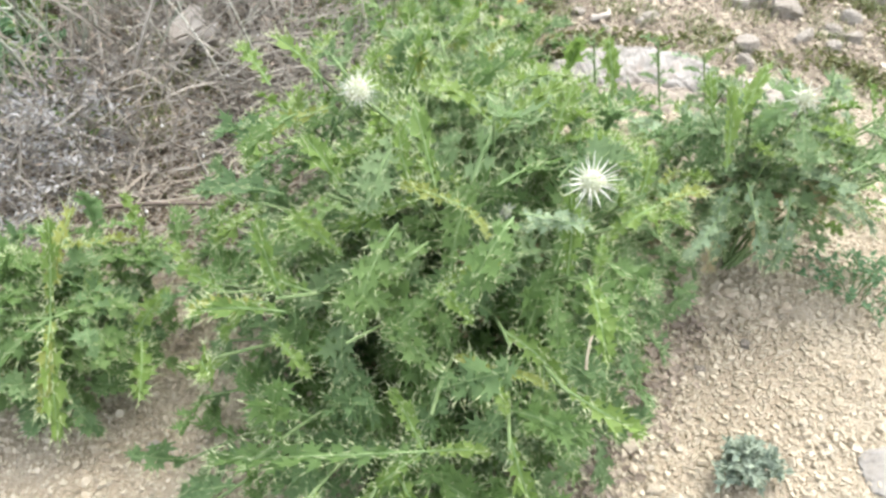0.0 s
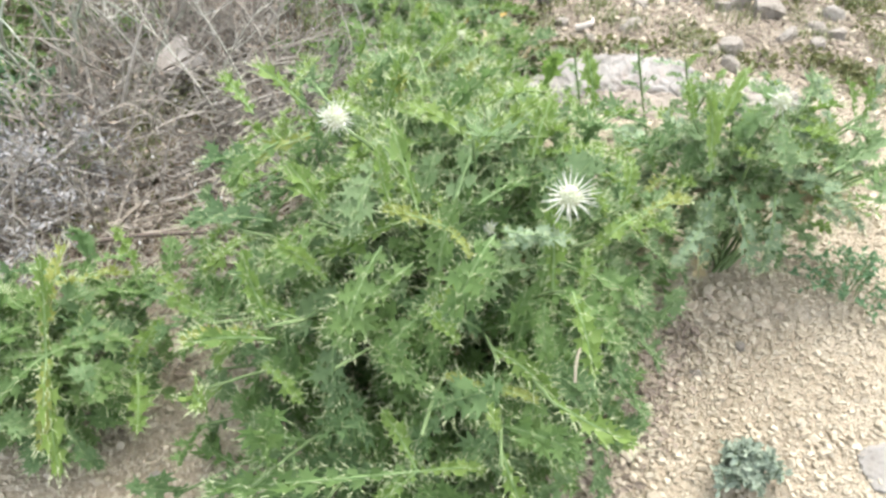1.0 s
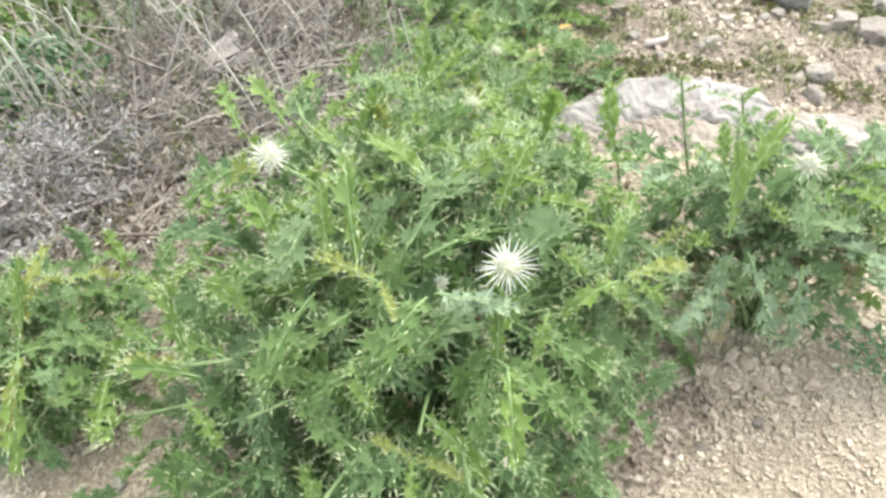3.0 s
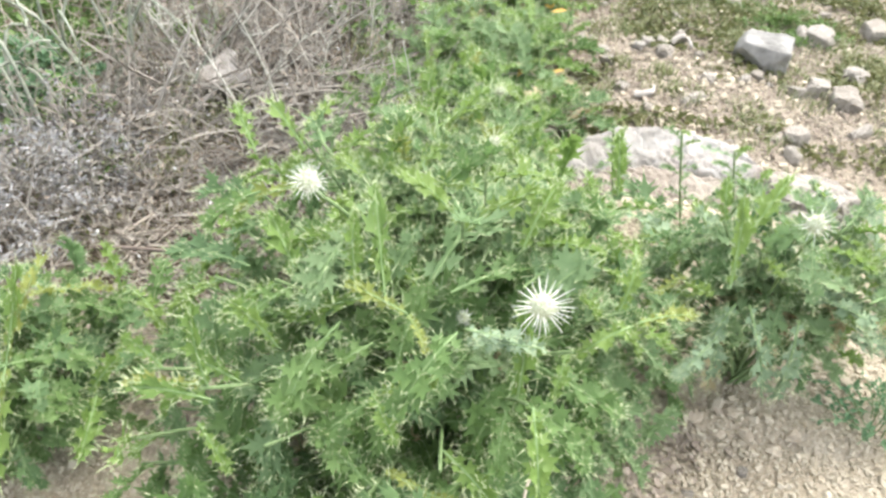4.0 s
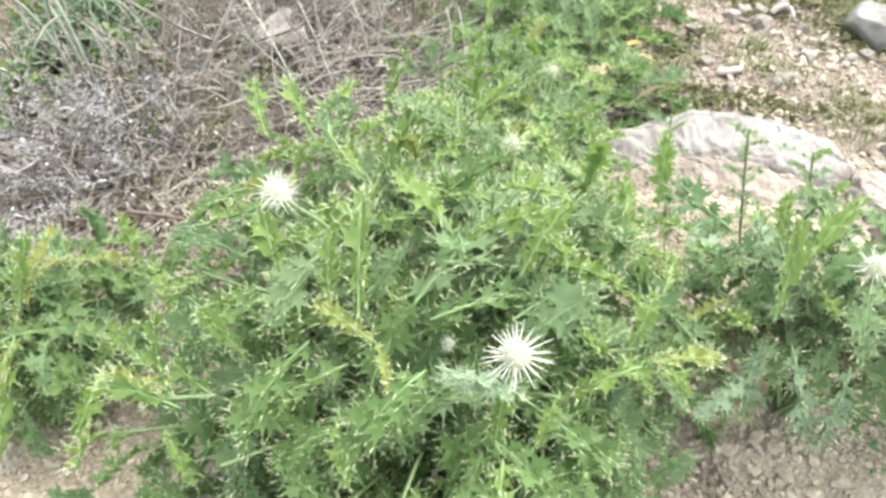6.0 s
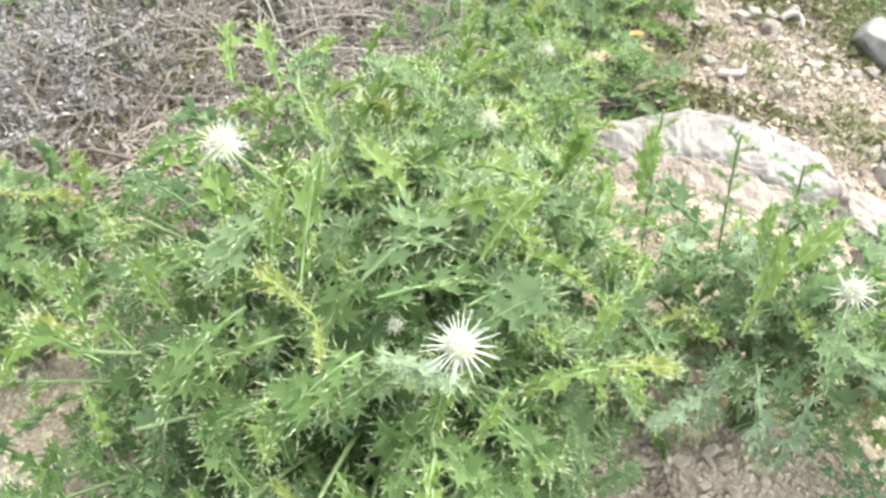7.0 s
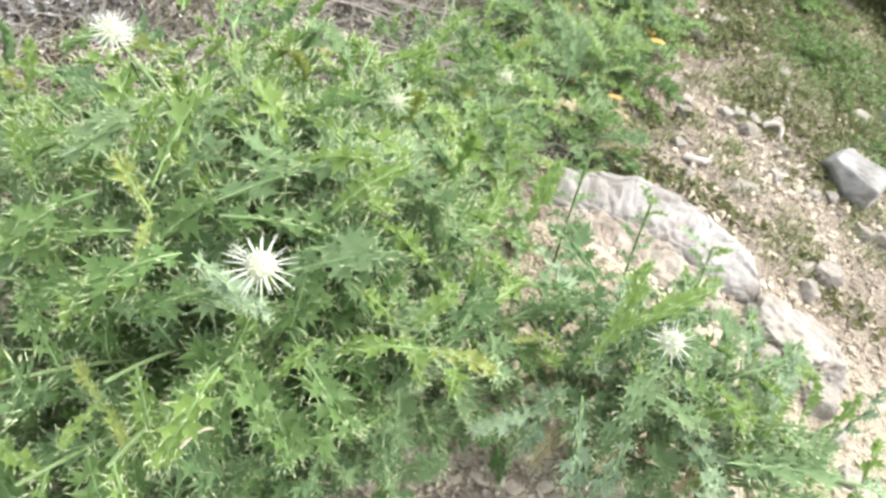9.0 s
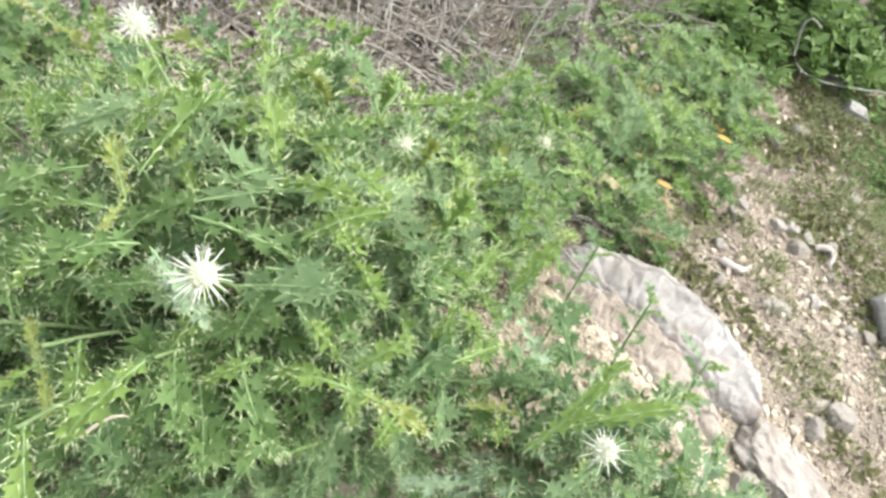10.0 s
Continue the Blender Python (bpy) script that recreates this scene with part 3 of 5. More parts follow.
lay("slab_rock", rock_mesh("slab_rock", (0.068, 0.088, 0.062), M_WHITE_STONE, 12, 9, 5, 0.16, 0.4, boxy=0.7), 0.925, 1.640, 14, "whitish piece broken off the limestone block", "rock", sink=0.01)
lay("grey_rock", rock_mesh("grey_rock", (0.112, 0.10, 0.098), M_STONE_GREY, 23, 3, 5, 0.05, 0.4, boxy=0.54, sides=((1, -0.25, 0.05), (-0.75, -0.75, -0.55), (0.1, 1, 0.15), (0.25, -1, -0.25), (0.05, -0.18, 1))), 0.893, 2.375, 0, "grey angular rock with a light flat top", "rock")
lay("grey_rock", rock_mesh("grey_rock", (0.10, 0.085, 0.07), M_STONE_GREY, 29, 5, 5, 0.07, 0.4, boxy=0.4), 0.37, 3.30, 35, "grey weathered rock under the edge of the bush", "rock")

lay("flat_stone", rock_mesh("flat_stone", (0.075, 0.045, 0.025), M_LIME, 61, 9, 5, 0.1, 0.25), 0.735, 0.605, 12, "flat whitish stone sunk in the gravel", "stone", sink=0.012)

STONES_NEAR = [  # x, y, size, kind
    (1.09, 2.20, 0.062, 0), (1.024, 2.25, 0.048, 1), (1.172, 2.375, 0.045, 2), (0.885, 1.935, 0.042, 3), (0.855, 1.84, 0.036, 4), (0.79, 2.22, 0.022, 5), (1.20, 2.08, 0.04, 2), (1.26, 2.05, 0.035, 0),
    (1.17, 1.98, 0.03, 3), (1.30, 2.18, 0.04, 4), (0.99, 1.50, 0.035, 5), (0.80, 1.53, 0.04, 2), (0.94, 1.55, 0.045, 3), (0.76, 1.60, 0.025, 0), (1.04, 1.42, 0.03, 1), (0.56, 2.42, 0.03, 0),
    (0.48, 2.36, 0.026, 3), (1.45, 2.30, 0.05, 1),
]
STONES_FAR = [  # x, y, size, kind
    (1.12, 2.62, 0.06, 3), (1.35, 2.75, 0.07, 0), (0.511, 2.396, 0.03, 1), (0.562, 2.341, 0.034, 2), (0.622, 2.449, 0.036, 4), (0.381, 2.25, 0.026, 0), (0.415, 2.084, 0.024, 3), (0.968, 2.952, 0.055, 1),
    (0.863, 2.828, 0.04, 2), (0.22, 3.47, 0.06, 0), (0.27, 2.781, 0.036, 4), (1.062, 2.643, 0.045, 5), (0.68, 2.197, 0.03, 1), (0.599, 2.039, 0.022, 2), (0.843, 2.27, 0.024, 3), (0.30, 2.95, 0.035, 5), (0.62, 2.62, 0.025, 4), (0.47, 0.80, 0.013, 0),
    (0.57, 0.86, 0.012, 3), (-0.46, 0.62, 0.016, 1), (-0.38, 0.66, 0.014, 4),
]
stone_kinds = [rock_mesh("stone", (1.12, 0.95, 0.85), M_PALE_STONE, 40 + k, 7, 4, 0.09, 0.4, boxy=0.6 + 0.04 * k) for k in range(6)]
for n, (x, y, size, k) in enumerate(STONES_NEAR + STONES_FAR):
    ob = new("stone", stone_kinds[k])
    ob.matrix_world = pose(x, y, ground_z(x, y) - size * 0.15, 0, 0, n * 77 % 360) @ Matrix.Diagonal((size, size, size, 1))
    tagged(ob, "small weathered pale stone lying on the soil", "stone", "loose stones")

# ---- thistles ----
main = Thistle((0.08, 0.82), "large bushy green thistle with spiny lobed leaves", 3)
rng = main.rng
TIPS = []
tries = 0
while len(TIPS) < 72 and tries < 4000:
    tries += 1
    x, y = rng.uniform(-0.42, 0.46), rng.uniform(0.33, 1.38)
    ex, ey = (x - 0.02) / 0.45, (y - 0.86) / 0.53
    r = (abs(ex) ** 2.6 + abs(ey) ** 2.6) ** (1 / 2.6)
    if r > 1 or (x < -0.33 and y < 0.72) or (x > 0.17 + 0.52 * (y - 0.51) and y < 0.95) or (x > 0.22 and y > 1.12) or any(math.hypot(x - a, y - b) < 0.078 for a, b, _ in TIPS):
        continue
    z = 0.56 * math.sqrt(max(0.0, 1 - (0.93 * r) ** 2)) - 0.12 * max(0, x - 0.15) / 0.3 - 0.02
    TIPS.append((x, y, max(0.08, z) + rng.uniform(-0.05, 0.04)))
for tip in TIPS:
    # darker leaf kinds in front and low down, partly putting shade into colour
    main.kinds = ("mid", "frost", "blue", "frost") if tip[1] > 0.8 else ("mid", "mid", "blue")
    main.shoot(tip, leaves=15, bare=0.34, size=1.0, tuft=tip[2] > 0.33 or rng.random() < 0.4)
for tip in ((0.05, 0.40, 0.17), (0.13, 0.45, 0.19), (-0.05, 0.38, 0.15), (-0.17, 0.41, 0.13), (0.0, 0.44, 0.21), (0.10, 0.38, 0.12), (0.22, 0.63, 0.26), (0.26, 0.69, 0.25), (0.29, 0.75, 0.26), (0.19, 0.57, 0.23), (0.31, 0.81, 0.25), (0.15, 0.52, 0.22), (0.34, 0.75, 0.19), (0.30, 0.66, 0.15), (0.25, 0.58, 0.14), (0.37, 0.84, 0.20), (-0.27, 0.53, 0.20), (-0.19, 0.50, 0.22)):
    main.shoot(tip, leaves=12, bare=0.38, size=0.95, tuft=False, radius=0.003)
for tip in ((-0.37, 0.64, 0.16), (-0.39, 0.55, 0.12), (-0.34, 0.70, 0.22)):
    main.shoot(tip, leaves=11, bare=0.42, size=1.0, tuft=False, radius=0.003)
main.shoot((0.173, 0.661, 0.566), leaves=5, bare=0.3, tuft=False, radius=0.0035)
main.shoot((-0.092, 0.738, 0.628), leaves=6, bare=0.3, tuft=False, radius=0.0026)
head_parts(main, (0.169, 0.651, 0.574), (42, 6, 0), 0.0130, 30, 0.0235, 2, 0.14, 0.0016)
head_parts(main, (-0.094, 0.732, 0.642), (0, 0, 0), 0.0115, 84, 0.0155, 4, 0.9, 0.0010)
# leaves that stand out from the rest: foot, tip, kind
FRONDS_FRONT = [
    ((-0.219, 0.624, 0.40), (-0.323, 0.610, 0.40), "yellow"), ((-0.017, 0.670, 0.46), (-0.120, 0.566, 0.44), "mid"), ((-0.022, 0.465, 0.31), (-0.305, 0.458, 0.28), "long"),
    ((-0.022, 0.465, 0.31), (-0.095, 0.423, 0.28), "young"), ((-0.022, 0.465, 0.31), (0.063, 0.472, 0.31), "young"), ((-0.022, 0.465, 0.31), (-0.057, 0.535, 0.35), "young"),
    ((-0.207, 0.574, 0.40), (-0.155, 0.530, 0.37), "young"), ((-0.250, 0.971, 0.42), (-0.386, 0.997, 0.40), "blue"), ((-0.151, 0.878, 0.52), (-0.262, 0.873, 0.48), "yellow"),
    ((-0.181, 0.982, 0.50), (-0.274, 1.091, 0.53), "young"), ((-0.230, 0.831, 0.40), (-0.395, 0.894, 0.38), "blue"), ((0.038, 0.731, 0.50), (0.110, 1.000, 0.49), "blue"),
    ((0.068, 0.708, 0.52), (0.195, 0.846, 0.48), "mid"),
]
FRONDS_MIDDLE = [
    ((0.299, 1.100, 0.38), (0.290, 1.171, 0.47), "young"), ((0.068, 0.544, 0.36), (0.131, 0.529, 0.37), "yellow"), ((0.068, 0.544, 0.36), (0.016, 0.554, 0.38), "yellow"),
    ((0.068, 0.544, 0.36), (0.073, 0.484, 0.36), "young"), ((-0.005, 0.690, 0.52), (-0.038, 0.808, 0.60), "young"), ((0.026, 0.659, 0.53), (-0.051, 0.678, 0.55), "yellow"),
    ((0.026, 0.659, 0.53), (0.060, 0.616, 0.53), "yellow"), ((-0.188, 0.818, 0.55), (-0.280, 0.802, 0.50), "mid"), ((-0.264, 0.994, 0.48), (-0.334, 1.100, 0.51), "young"),
    ((-0.052, 0.663, 0.50), (-0.123, 0.560, 0.44), "mid"), ((0.135, 0.808, 0.48), (0.247, 0.861, 0.43), "blue"), ((-0.188, 0.591, 0.42), (-0.312, 0.602, 0.42), "young"),
    ((0.172, 0.600, 0.47), (0.190, 0.500, 0.44), "young"),
]
FRONDS_SIDE = [
    ((0.297, 0.780, 0.42), (0.227, 0.729, 0.42), "young"), ((0.307, 0.788, 0.42), (0.388, 0.827, 0.42), "yellow"), ((0.213, 0.716, 0.43), (0.200, 0.650, 0.42), "young"),
    ((0.463, 0.905, 0.30), (0.394, 0.828, 0.26), "pale"), ((0.458, 0.930, 0.32), (0.465, 0.880, 0.20), "pale"), ((0.318, 1.130, 0.33), (0.439, 1.101, 0.30), "pale"),
    ((0.146, 0.628, 0.42), (0.132, 0.550, 0.38), "mid"), ((0.084, 0.641, 0.53), (0.023, 0.549, 0.50), "mid"), ((0.151, 0.748, 0.50), (0.224, 0.876, 0.45), "blue"),
    ((0.091, 0.647, 0.53), (0.185, 0.655, 0.50), "pale"), ((0.172, 0.640, 0.52), (0.090, 0.660, 0.50), "pale"),
]
for p, q, kind in FRONDS_FRONT + FRONDS_MIDDLE + FRONDS_SIDE:
    main.frond(p, q, kind)
head_parts(main, (0.084, 0.720, 0.467), (20, 0, 0), 0.006, 26, 0.009, 14, 0.9, 0.0012)
head_parts(main, (0.093, 1.000, 0.535), (10, 0, 0), 0.008, 40, 0.019, 15, 0.9, 0.0012, M_BUD_SPINE)
# gaps slant towards the camera and are placed to fit its view
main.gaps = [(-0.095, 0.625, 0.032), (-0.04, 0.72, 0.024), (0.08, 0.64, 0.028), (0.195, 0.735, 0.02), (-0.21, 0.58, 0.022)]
main.finish()

right = Thistle((0.58, 1.06), "bluish green thistle with drooping lobed leaves", 5, 260, ("frost", "frost", "blue", "pale"))
rng = right.rng
for k in range(26):
    a = k * 2.39996
    r = math.sqrt((k + 0.5) / 26)
    right.shoot((0.62 + 0.36 * r * math.cos(a), 1.10 + 0.12 * r * math.sin(a), 0.10 + 0.26 * math.sqrt(1 - 0.9 * r * r) + rng.uniform(-0.03, 0.04)), leaves=8, bare=0.4, size=0.92)
for a, b in (((0.36, 1.30, 0.05), (0.304, 1.351, 0.37)), ((0.50, 1.28, 0.05), (0.431, 1.342, 0.37)), ((0.63, 1.40, 0.05), (0.567, 1.428, 0.28)), ((0.49, 1.25, 0.10), (0.555, 1.242, 0.33))):
    right.shoot(b, leaves=17, bare=0.25, size=0.42, radius=0.0022, start=a, bend=0.6)
right.shoot((0.54, 0.925, 0.485), leaves=4, bare=0.3, tuft=False, radius=0.003)
head_parts(right, (0.532, 0.929, 0.499), (30, 5, 0), 0.0125, 28, 0.021, 6, 0.45, 0.0012)
for p, q, kind in (
    ((0.469, 0.915, 0.35), (0.420, 0.880, 0.22), "pale"), ((0.487, 0.915, 0.35), (0.557, 0.880, 0.18), "pale"), ((0.570, 0.925, 0.32), (0.586, 0.885, 0.16), "pale"),
    ((0.472, 0.965, 0.33), (0.490, 1.065, 0.44), "young"), ((0.483, 1.017, 0.36), (0.565, 1.130, 0.45), "young"),
    ((0.432, 1.180, 0.28), (0.312, 1.259, 0.31), "blue"), ((0.603, 1.040, 0.42), (0.520, 1.042, 0.35), "blue"),
    ((0.699, 0.996, 0.30), (0.860, 1.092, 0.31), "blue"),
):
    right.frond(p, q, kind)
right.finish()

left = Thistle((-0.64, 0.77), "low green thistle growing from stony soil", 7, 200, ("mid", "mid", "blue"))
rng = left.rng
for k in range(20):
    a = k * 2.39996
    r = math.sqrt((k + 0.5) / 20)
    x, y = -0.66 + 0.32 * r * math.cos(a), 0.78 + 0.23 * r * math.sin(a)
    if (x > -0.5 and y < 0.84) or (x < -0.62 and y > 0.90) or y < 0.68:
        continue
    left.shoot((x, y, 0.10 + 0.19 * math.sqrt(1 - 0.85 * r * r)), leaves=11, bare=0.33, size=0.95, tuft=k % 3 == 0)
for q, kind in (((-0.571, 0.836, 0.38), "yellow"), ((-0.561, 0.800, 0.39), "young"), ((-0.700, 0.708, 0.25), "long"), ((-0.673, 0.619, 0.23), "mid"), ((-0.547, 0.553, 0.17), "young"), ((-0.56, 0.585, 0.20), "yellow"), ((-0.477, 0.777, 0.24), "mid")):
    left.frond((-0.575, 0.705, 0.27), q, kind)
for tip in ((-0.53, 0.68, 0.20), (-0.48, 0.91, 0.24), (-0.60, 0.72, 0.26), (-0.56, 0.63, 0.17), (-0.65, 0.65, 0.21), (-0.46, 0.72, 0.20), (-0.72, 0.72, 0.22)):
    left.shoot(tip, leaves=10, bare=0.4, size=0.95, tuft=tip[2] > 0.19)
left.finish()

back = Thistle((0.10, 1.35), "green thistle with small unopened heads", 9, 200, ("frost", "frost", "mid", "young"))
rng = back.rng
for k in range(24):
    a = k * 2.39996
    r = math.sqrt((k + 0.5) / 24)
    back.shoot((0.0 + 0.21 * r * math.cos(a), 1.45 + 0.30 * r * math.sin(a), 0.08 + 0.26 * math.sqrt(1 - 0.9 * r * r)), leaves=11, bare=0.35, size=1.0)
for tip in ((0.15, 1.35, 0.26), (0.20, 1.38, 0.20)):
    back.shoot(tip, leaves=10, bare=0.35, size=0.8)
back.shoot((0.08, 1.47, 0.335), leaves=3, bare=0.4, tuft=False, radius=0.003)
head_parts(back, (0.08, 1.47, 0.345), (0, 0, 0), 0.009, 40, 0.020, 8, 0.9, 0.0013, M_BUD_SPINE)
back.finish()

LEAFLET_ORANGE = mesh_of("withered_leaf", [(0, -1, 0), (0.45, -0.3, 0.15), (0.4, 0.4, 0.15), (0, 1, -0.1), (-0.4, 0.4, 0.15), (-0.45, -0.3, 0.15), (0, 0, -0.08)],
                         [(0, 1, 6), (1, 2, 6), (2, 3, 6), (3, 4, 6), (4, 5, 6), (5, 0, 6)], M_FLOWER_ORANGE)
clump = Thistle((0.04, 2.05), "low bright green weedy thistle clump", 12, 230, ("mid", "frost", "mid", "young"))
rng = clump.rng
placed = 0
while placed < 72:
    # low rosettes stand side by side, with bare soil between them
    y = rng.uniform(1.64, 2.78)
    x = rng.uniform(-0.32, 0.27 - 0.12 * max(0.0, (y - 2.4) / 0.4))
    if noise.noise((x * 7, y * 7, 4.0)) < -0.16 or (x > 0.13 and y < 1.76):
        continue
    h = rng.uniform(0.05, 0.12) + 0.05 * max(0.0, 1 - abs(x - 0.02) / 0.25) + (0.08 if placed % 7 == 0 else 0.0)
    clump.shoot((x + rng.uniform(-0.03, 0.03), y + rng.uniform(-0.03, 0.03), ground_z(x, y) + h), leaves=6, bare=0.2, size=rng.uniform(0.85, 1.3), tuft=placed % 3 == 0,
                radius=0.003, start=(x, y, ground_z(x, y) - 0.01))
    placed += 1
clump.finish()


# ---- dry brush ----
def brush(name, x, y, rx, ry, height, count, mat, seed, label, category, upright=0.3, main_branches=40, bits=0, length=(0.08, 0.34), bit_mat=None, bit=(0.004, 0.009)):
    """A tangle of dead stalks: the thick branches are parts, the fine twigs one mesh."""
    rng = random.Random(seed)
    top = tagged(new(name, None), label, category)
    base = Vector((x, y, ground_z(x, y)))
    top.matrix_world = Matrix.Translation(base)

    def stalk(v, f, thick):
        # stalks stand in loose clumps with bare litter between
        while True:
            a, r = rng.uniform(0, 6.28), math.sqrt(rng.random())
            px, py = x + rx * r * math.cos(a), y + ry * r * math.sin(a)
            if noise.noise((px * 6.5, py * 6.5, 4.0)) > rng.uniform(-0.28, 0.30):
                break
        p = Vector((px, py, ground_z(px, py) + rng.uniform(0, 0.7) * height * (1 - r * r * 0.6)))
        w = rng.uniform(0, 6.28)
        l = rng.uniform(*length)
        d = Vector((math.cos(w), math.sin(w), rng.uniform(-0.15, 0.35 + upright * 2))).normalized()
        sag = Vector((rng.uniform(-0.9, 0.9), rng.uniform(-0.9, 0.9), rng.uniform(-0.4, 0.5))) * l
        c, e = p + d * l * 0.5 + sag * 0.45, p + d * l + sag * 0.2
        e.z = max(e.z, ground_z(e.x, e.y) + 0.004)
        tube(v, f, [q - base for q in bezier(p, c, e, 6)], thick, thick * 0.4, 3)
        return e, d, l

    for _ in range(main_branches):
        v, f = [], []
        stalk(v, f, 0.0025 + 0.0055 * rng.random() ** 2)
        part("branch", mesh_of("branch", v, f, mat), top)
    v, f, ends = [], [], []
    for _ in range(count):
        e, d, l = stalk(v, f, 0.0010 + 0.0032 * rng.random() ** 2.6)
        ends.append(e)
        for _ in range(rng.randrange(1, 4)):
            w = Vector((rng.gauss(0, 1), rng.gauss(0, 1), rng.gauss(0.2, 0.7))).normalized()
            s = e - d * l * rng.uniform(0.1, 0.7)
            tube(v, f, [s - base, s + w * l * 0.12 - base, s + w * l * 0.2 + d * l * 0.08 - base], 0.0011, 0.0006, 3)
    tagged(part("twig_tangle", mesh_of("twigs", v, f, mat), top), kind="stuff")
    if bits:
        ms = []
        for _ in range(bits):
            e = rng.choice(ends)
            q = e - base + Vector((rng.gauss(0, 0.014), rng.gauss(0, 0.014), rng.gauss(0, 0.012)))
            z = rng.uniform(*bit)
            ms.append(pose(*q, rng.uniform(-70, 70), rng.uniform(-70, 70), rng.uniform(0, 360)) @ Matrix.Diagonal((z * 0.55, z, z * 0.6, 1)))
        tagged(part("dry_leaves", scattered("dry_leaves", *LEAFLET, [bit_mat or M_LITTER], ms), top), kind="stuff")
    return top


LEAFLET = ([(0, -1, 0), (0.45, -0.3, 0.15), (0.4, 0.4, 0.15), (0, 1, -0.1), (-0.4, 0.4, 0.15), (-0.45, -0.3, 0.15), (0, 0, -0.08)],
           [(0, 1, 6), (1, 2, 6), (2, 3, 6), (3, 4, 6), (4, 5, 6), (5, 0, 6)])
brush("dry_brush", -0.62, 1.62, 0.42, 0.42, 0.2, 400, M_TWIG, 31, "tangle of grey dead stalks and twigs", "dry shrub", 0.6, bits=1900)
brush("dry_brush", -0.25, 1.55, 0.32, 0.3, 0.12, 330, M_TWIG, 32, "tangle of grey brown dead stalks", "dry shrub", 0.1)
brush("dry_brush", -0.55, 1.18, 0.35, 0.25, 0.08, 330, M_STRAW, 33, "low mat of pale dead stalks on brown litter", "dry shrub", 0.05, 8)
brush("dry_brush", -0.66, 2.15, 0.44, 0.38, 0.26, 330, M_TWIG, 34, "tangle of grey dead stalks and twigs", "dry shrub", 1.0, bits=1500)
brush("silvery_shrub", -0.88, 1.23, 0.14, 0.20, 0.22, 230, M_TWIG, 35, "dried shrub with silvery grey withered leaves", "dry shrub", 0.5, 12, 3600, (0.06, 0.16), M_SILVER, (0.004, 0.0105))
brush("dry_brush", -1.25, 1.75, 0.4, 0.6, 0.2, 300, M_STRAW, 36, "long pale dry stalks among green weeds", "dry shrub", 0.8, 14)
brush("dry_brush", -0.75, 2.8, 0.6, 0.4, 0.25, 420, M_TWIG, 37, "grey dead stalks beside the green weeds", "dry shrub", 0.6)


# withered curled leaves that hang in the brush
CURL = ([(-0.35, -1, 0.1), (0.35, -1, 0.1), (-0.5, -0.3, 0.45), (0, -0.3, -0.1), (0.5, -0.3, 0.45), (-0.45, 0.4, 0.55), (0, 0.4, 0.0), (0.45, 0.4, 0.55), (0, 1, 0.5)],
        [(0, 1, 3), (0, 3, 2), (1, 4, 3), (2, 3, 6, 5), (3, 4, 7, 6), (5, 6, 8), (6, 7, 8)])
curl_rng = random.Random(66)
ms = []
while len(ms) < 10500:
    x, y = curl_rng.uniform(-1.15, 0.05), curl_rng.uniform(1.0, 2.6)
    if 0.25 + 1.1 * noise.noise((x * 5, y * 5, 14.0)) < curl_rng.random() or (x > -0.35 and y < 1.35):
        continue
    size = curl_rng.uniform(0.0045, 0.0115)
    ms.append(turned(x, y, ground_z(x, y) + 0.004 + 0.11 * curl_rng.random() ** 2, size, curl_rng))
tagged(new("withered_leaves", scattered("withered_leaves", *CURL, [M_CURL], ms)), "curled grey brown withered leaves hanging in dead brush", "litter", kind="stuff")


# ---- gravel, litter, weeds ----
CLOD_RNG = random.Random(71)
bm = bmesh.new()
bmesh.ops.create_cube(bm, size=1.5)
bmesh.ops.subdivide_edges(bm, edges=bm.edges[:], cuts=1)
bmesh.ops.triangulate(bm, faces=bm.faces[:])


def clod_shape():
    """A crumb of earth with broken faces."""
    cut = Vector((CLOD_RNG.gauss(0, 1), CLOD_RNG.gauss(0, 1), CLOD_RNG.gauss(0, 1))).normalized()
    out = []
    for v in bm.verts:
        p = v.co * (0.72 if v.co.length > 1.2 else 0.95) * CLOD_RNG.uniform(0.78, 1.15)
        over = p.dot(cut) - 0.45
        out.append(p - cut * max(0, over))
    return out


CLOD_FACES = [tuple(v.index for v in q.verts) for q in bm.faces]
CLODS = [clod_shape() for _ in range(4)]
bm.free()


def strew(count, x0, x1, y0, y1, size, keep, seed, sink=0.2):
    rng = random.Random(seed)
    out = []
    while len(out) < count:
        x, y = rng.uniform(x0, x1), rng.uniform(y0, y1)
        if keep(x, y) < rng.random():
            continue
        s = size[0] + (size[1] - size[0]) * rng.random() ** 3
        out.append((x, y, s, turned(x, y, ground_z(x, y) + s * (0.5 - sink), s, rng)))
    return out


def bare(x, y):
    """How bare the soil is: 1 on open gravel, less towards the brush."""
    v = 1.1 * x - 0.2 * y + 0.75 + 0.5 * noise.noise((x * 3, y * 3, 5))
    v += max(0.0, min(1.2, (1.0 - y) * 4))
    under = math.hypot((x - 0.02) / 0.34, (y - 0.90) / 0.42) < 1
    return max(0.04, min(1, v)) * (0.25 if under else 1.0)


def crumbly(x, y):
    """Larger crumbs lie in drifts, with powdery earth between."""
    return bare(x, y) * max(0.1, min(1.0, 0.5 + 1.5 * noise.noise((x * 7, y * 7, 21.0))))


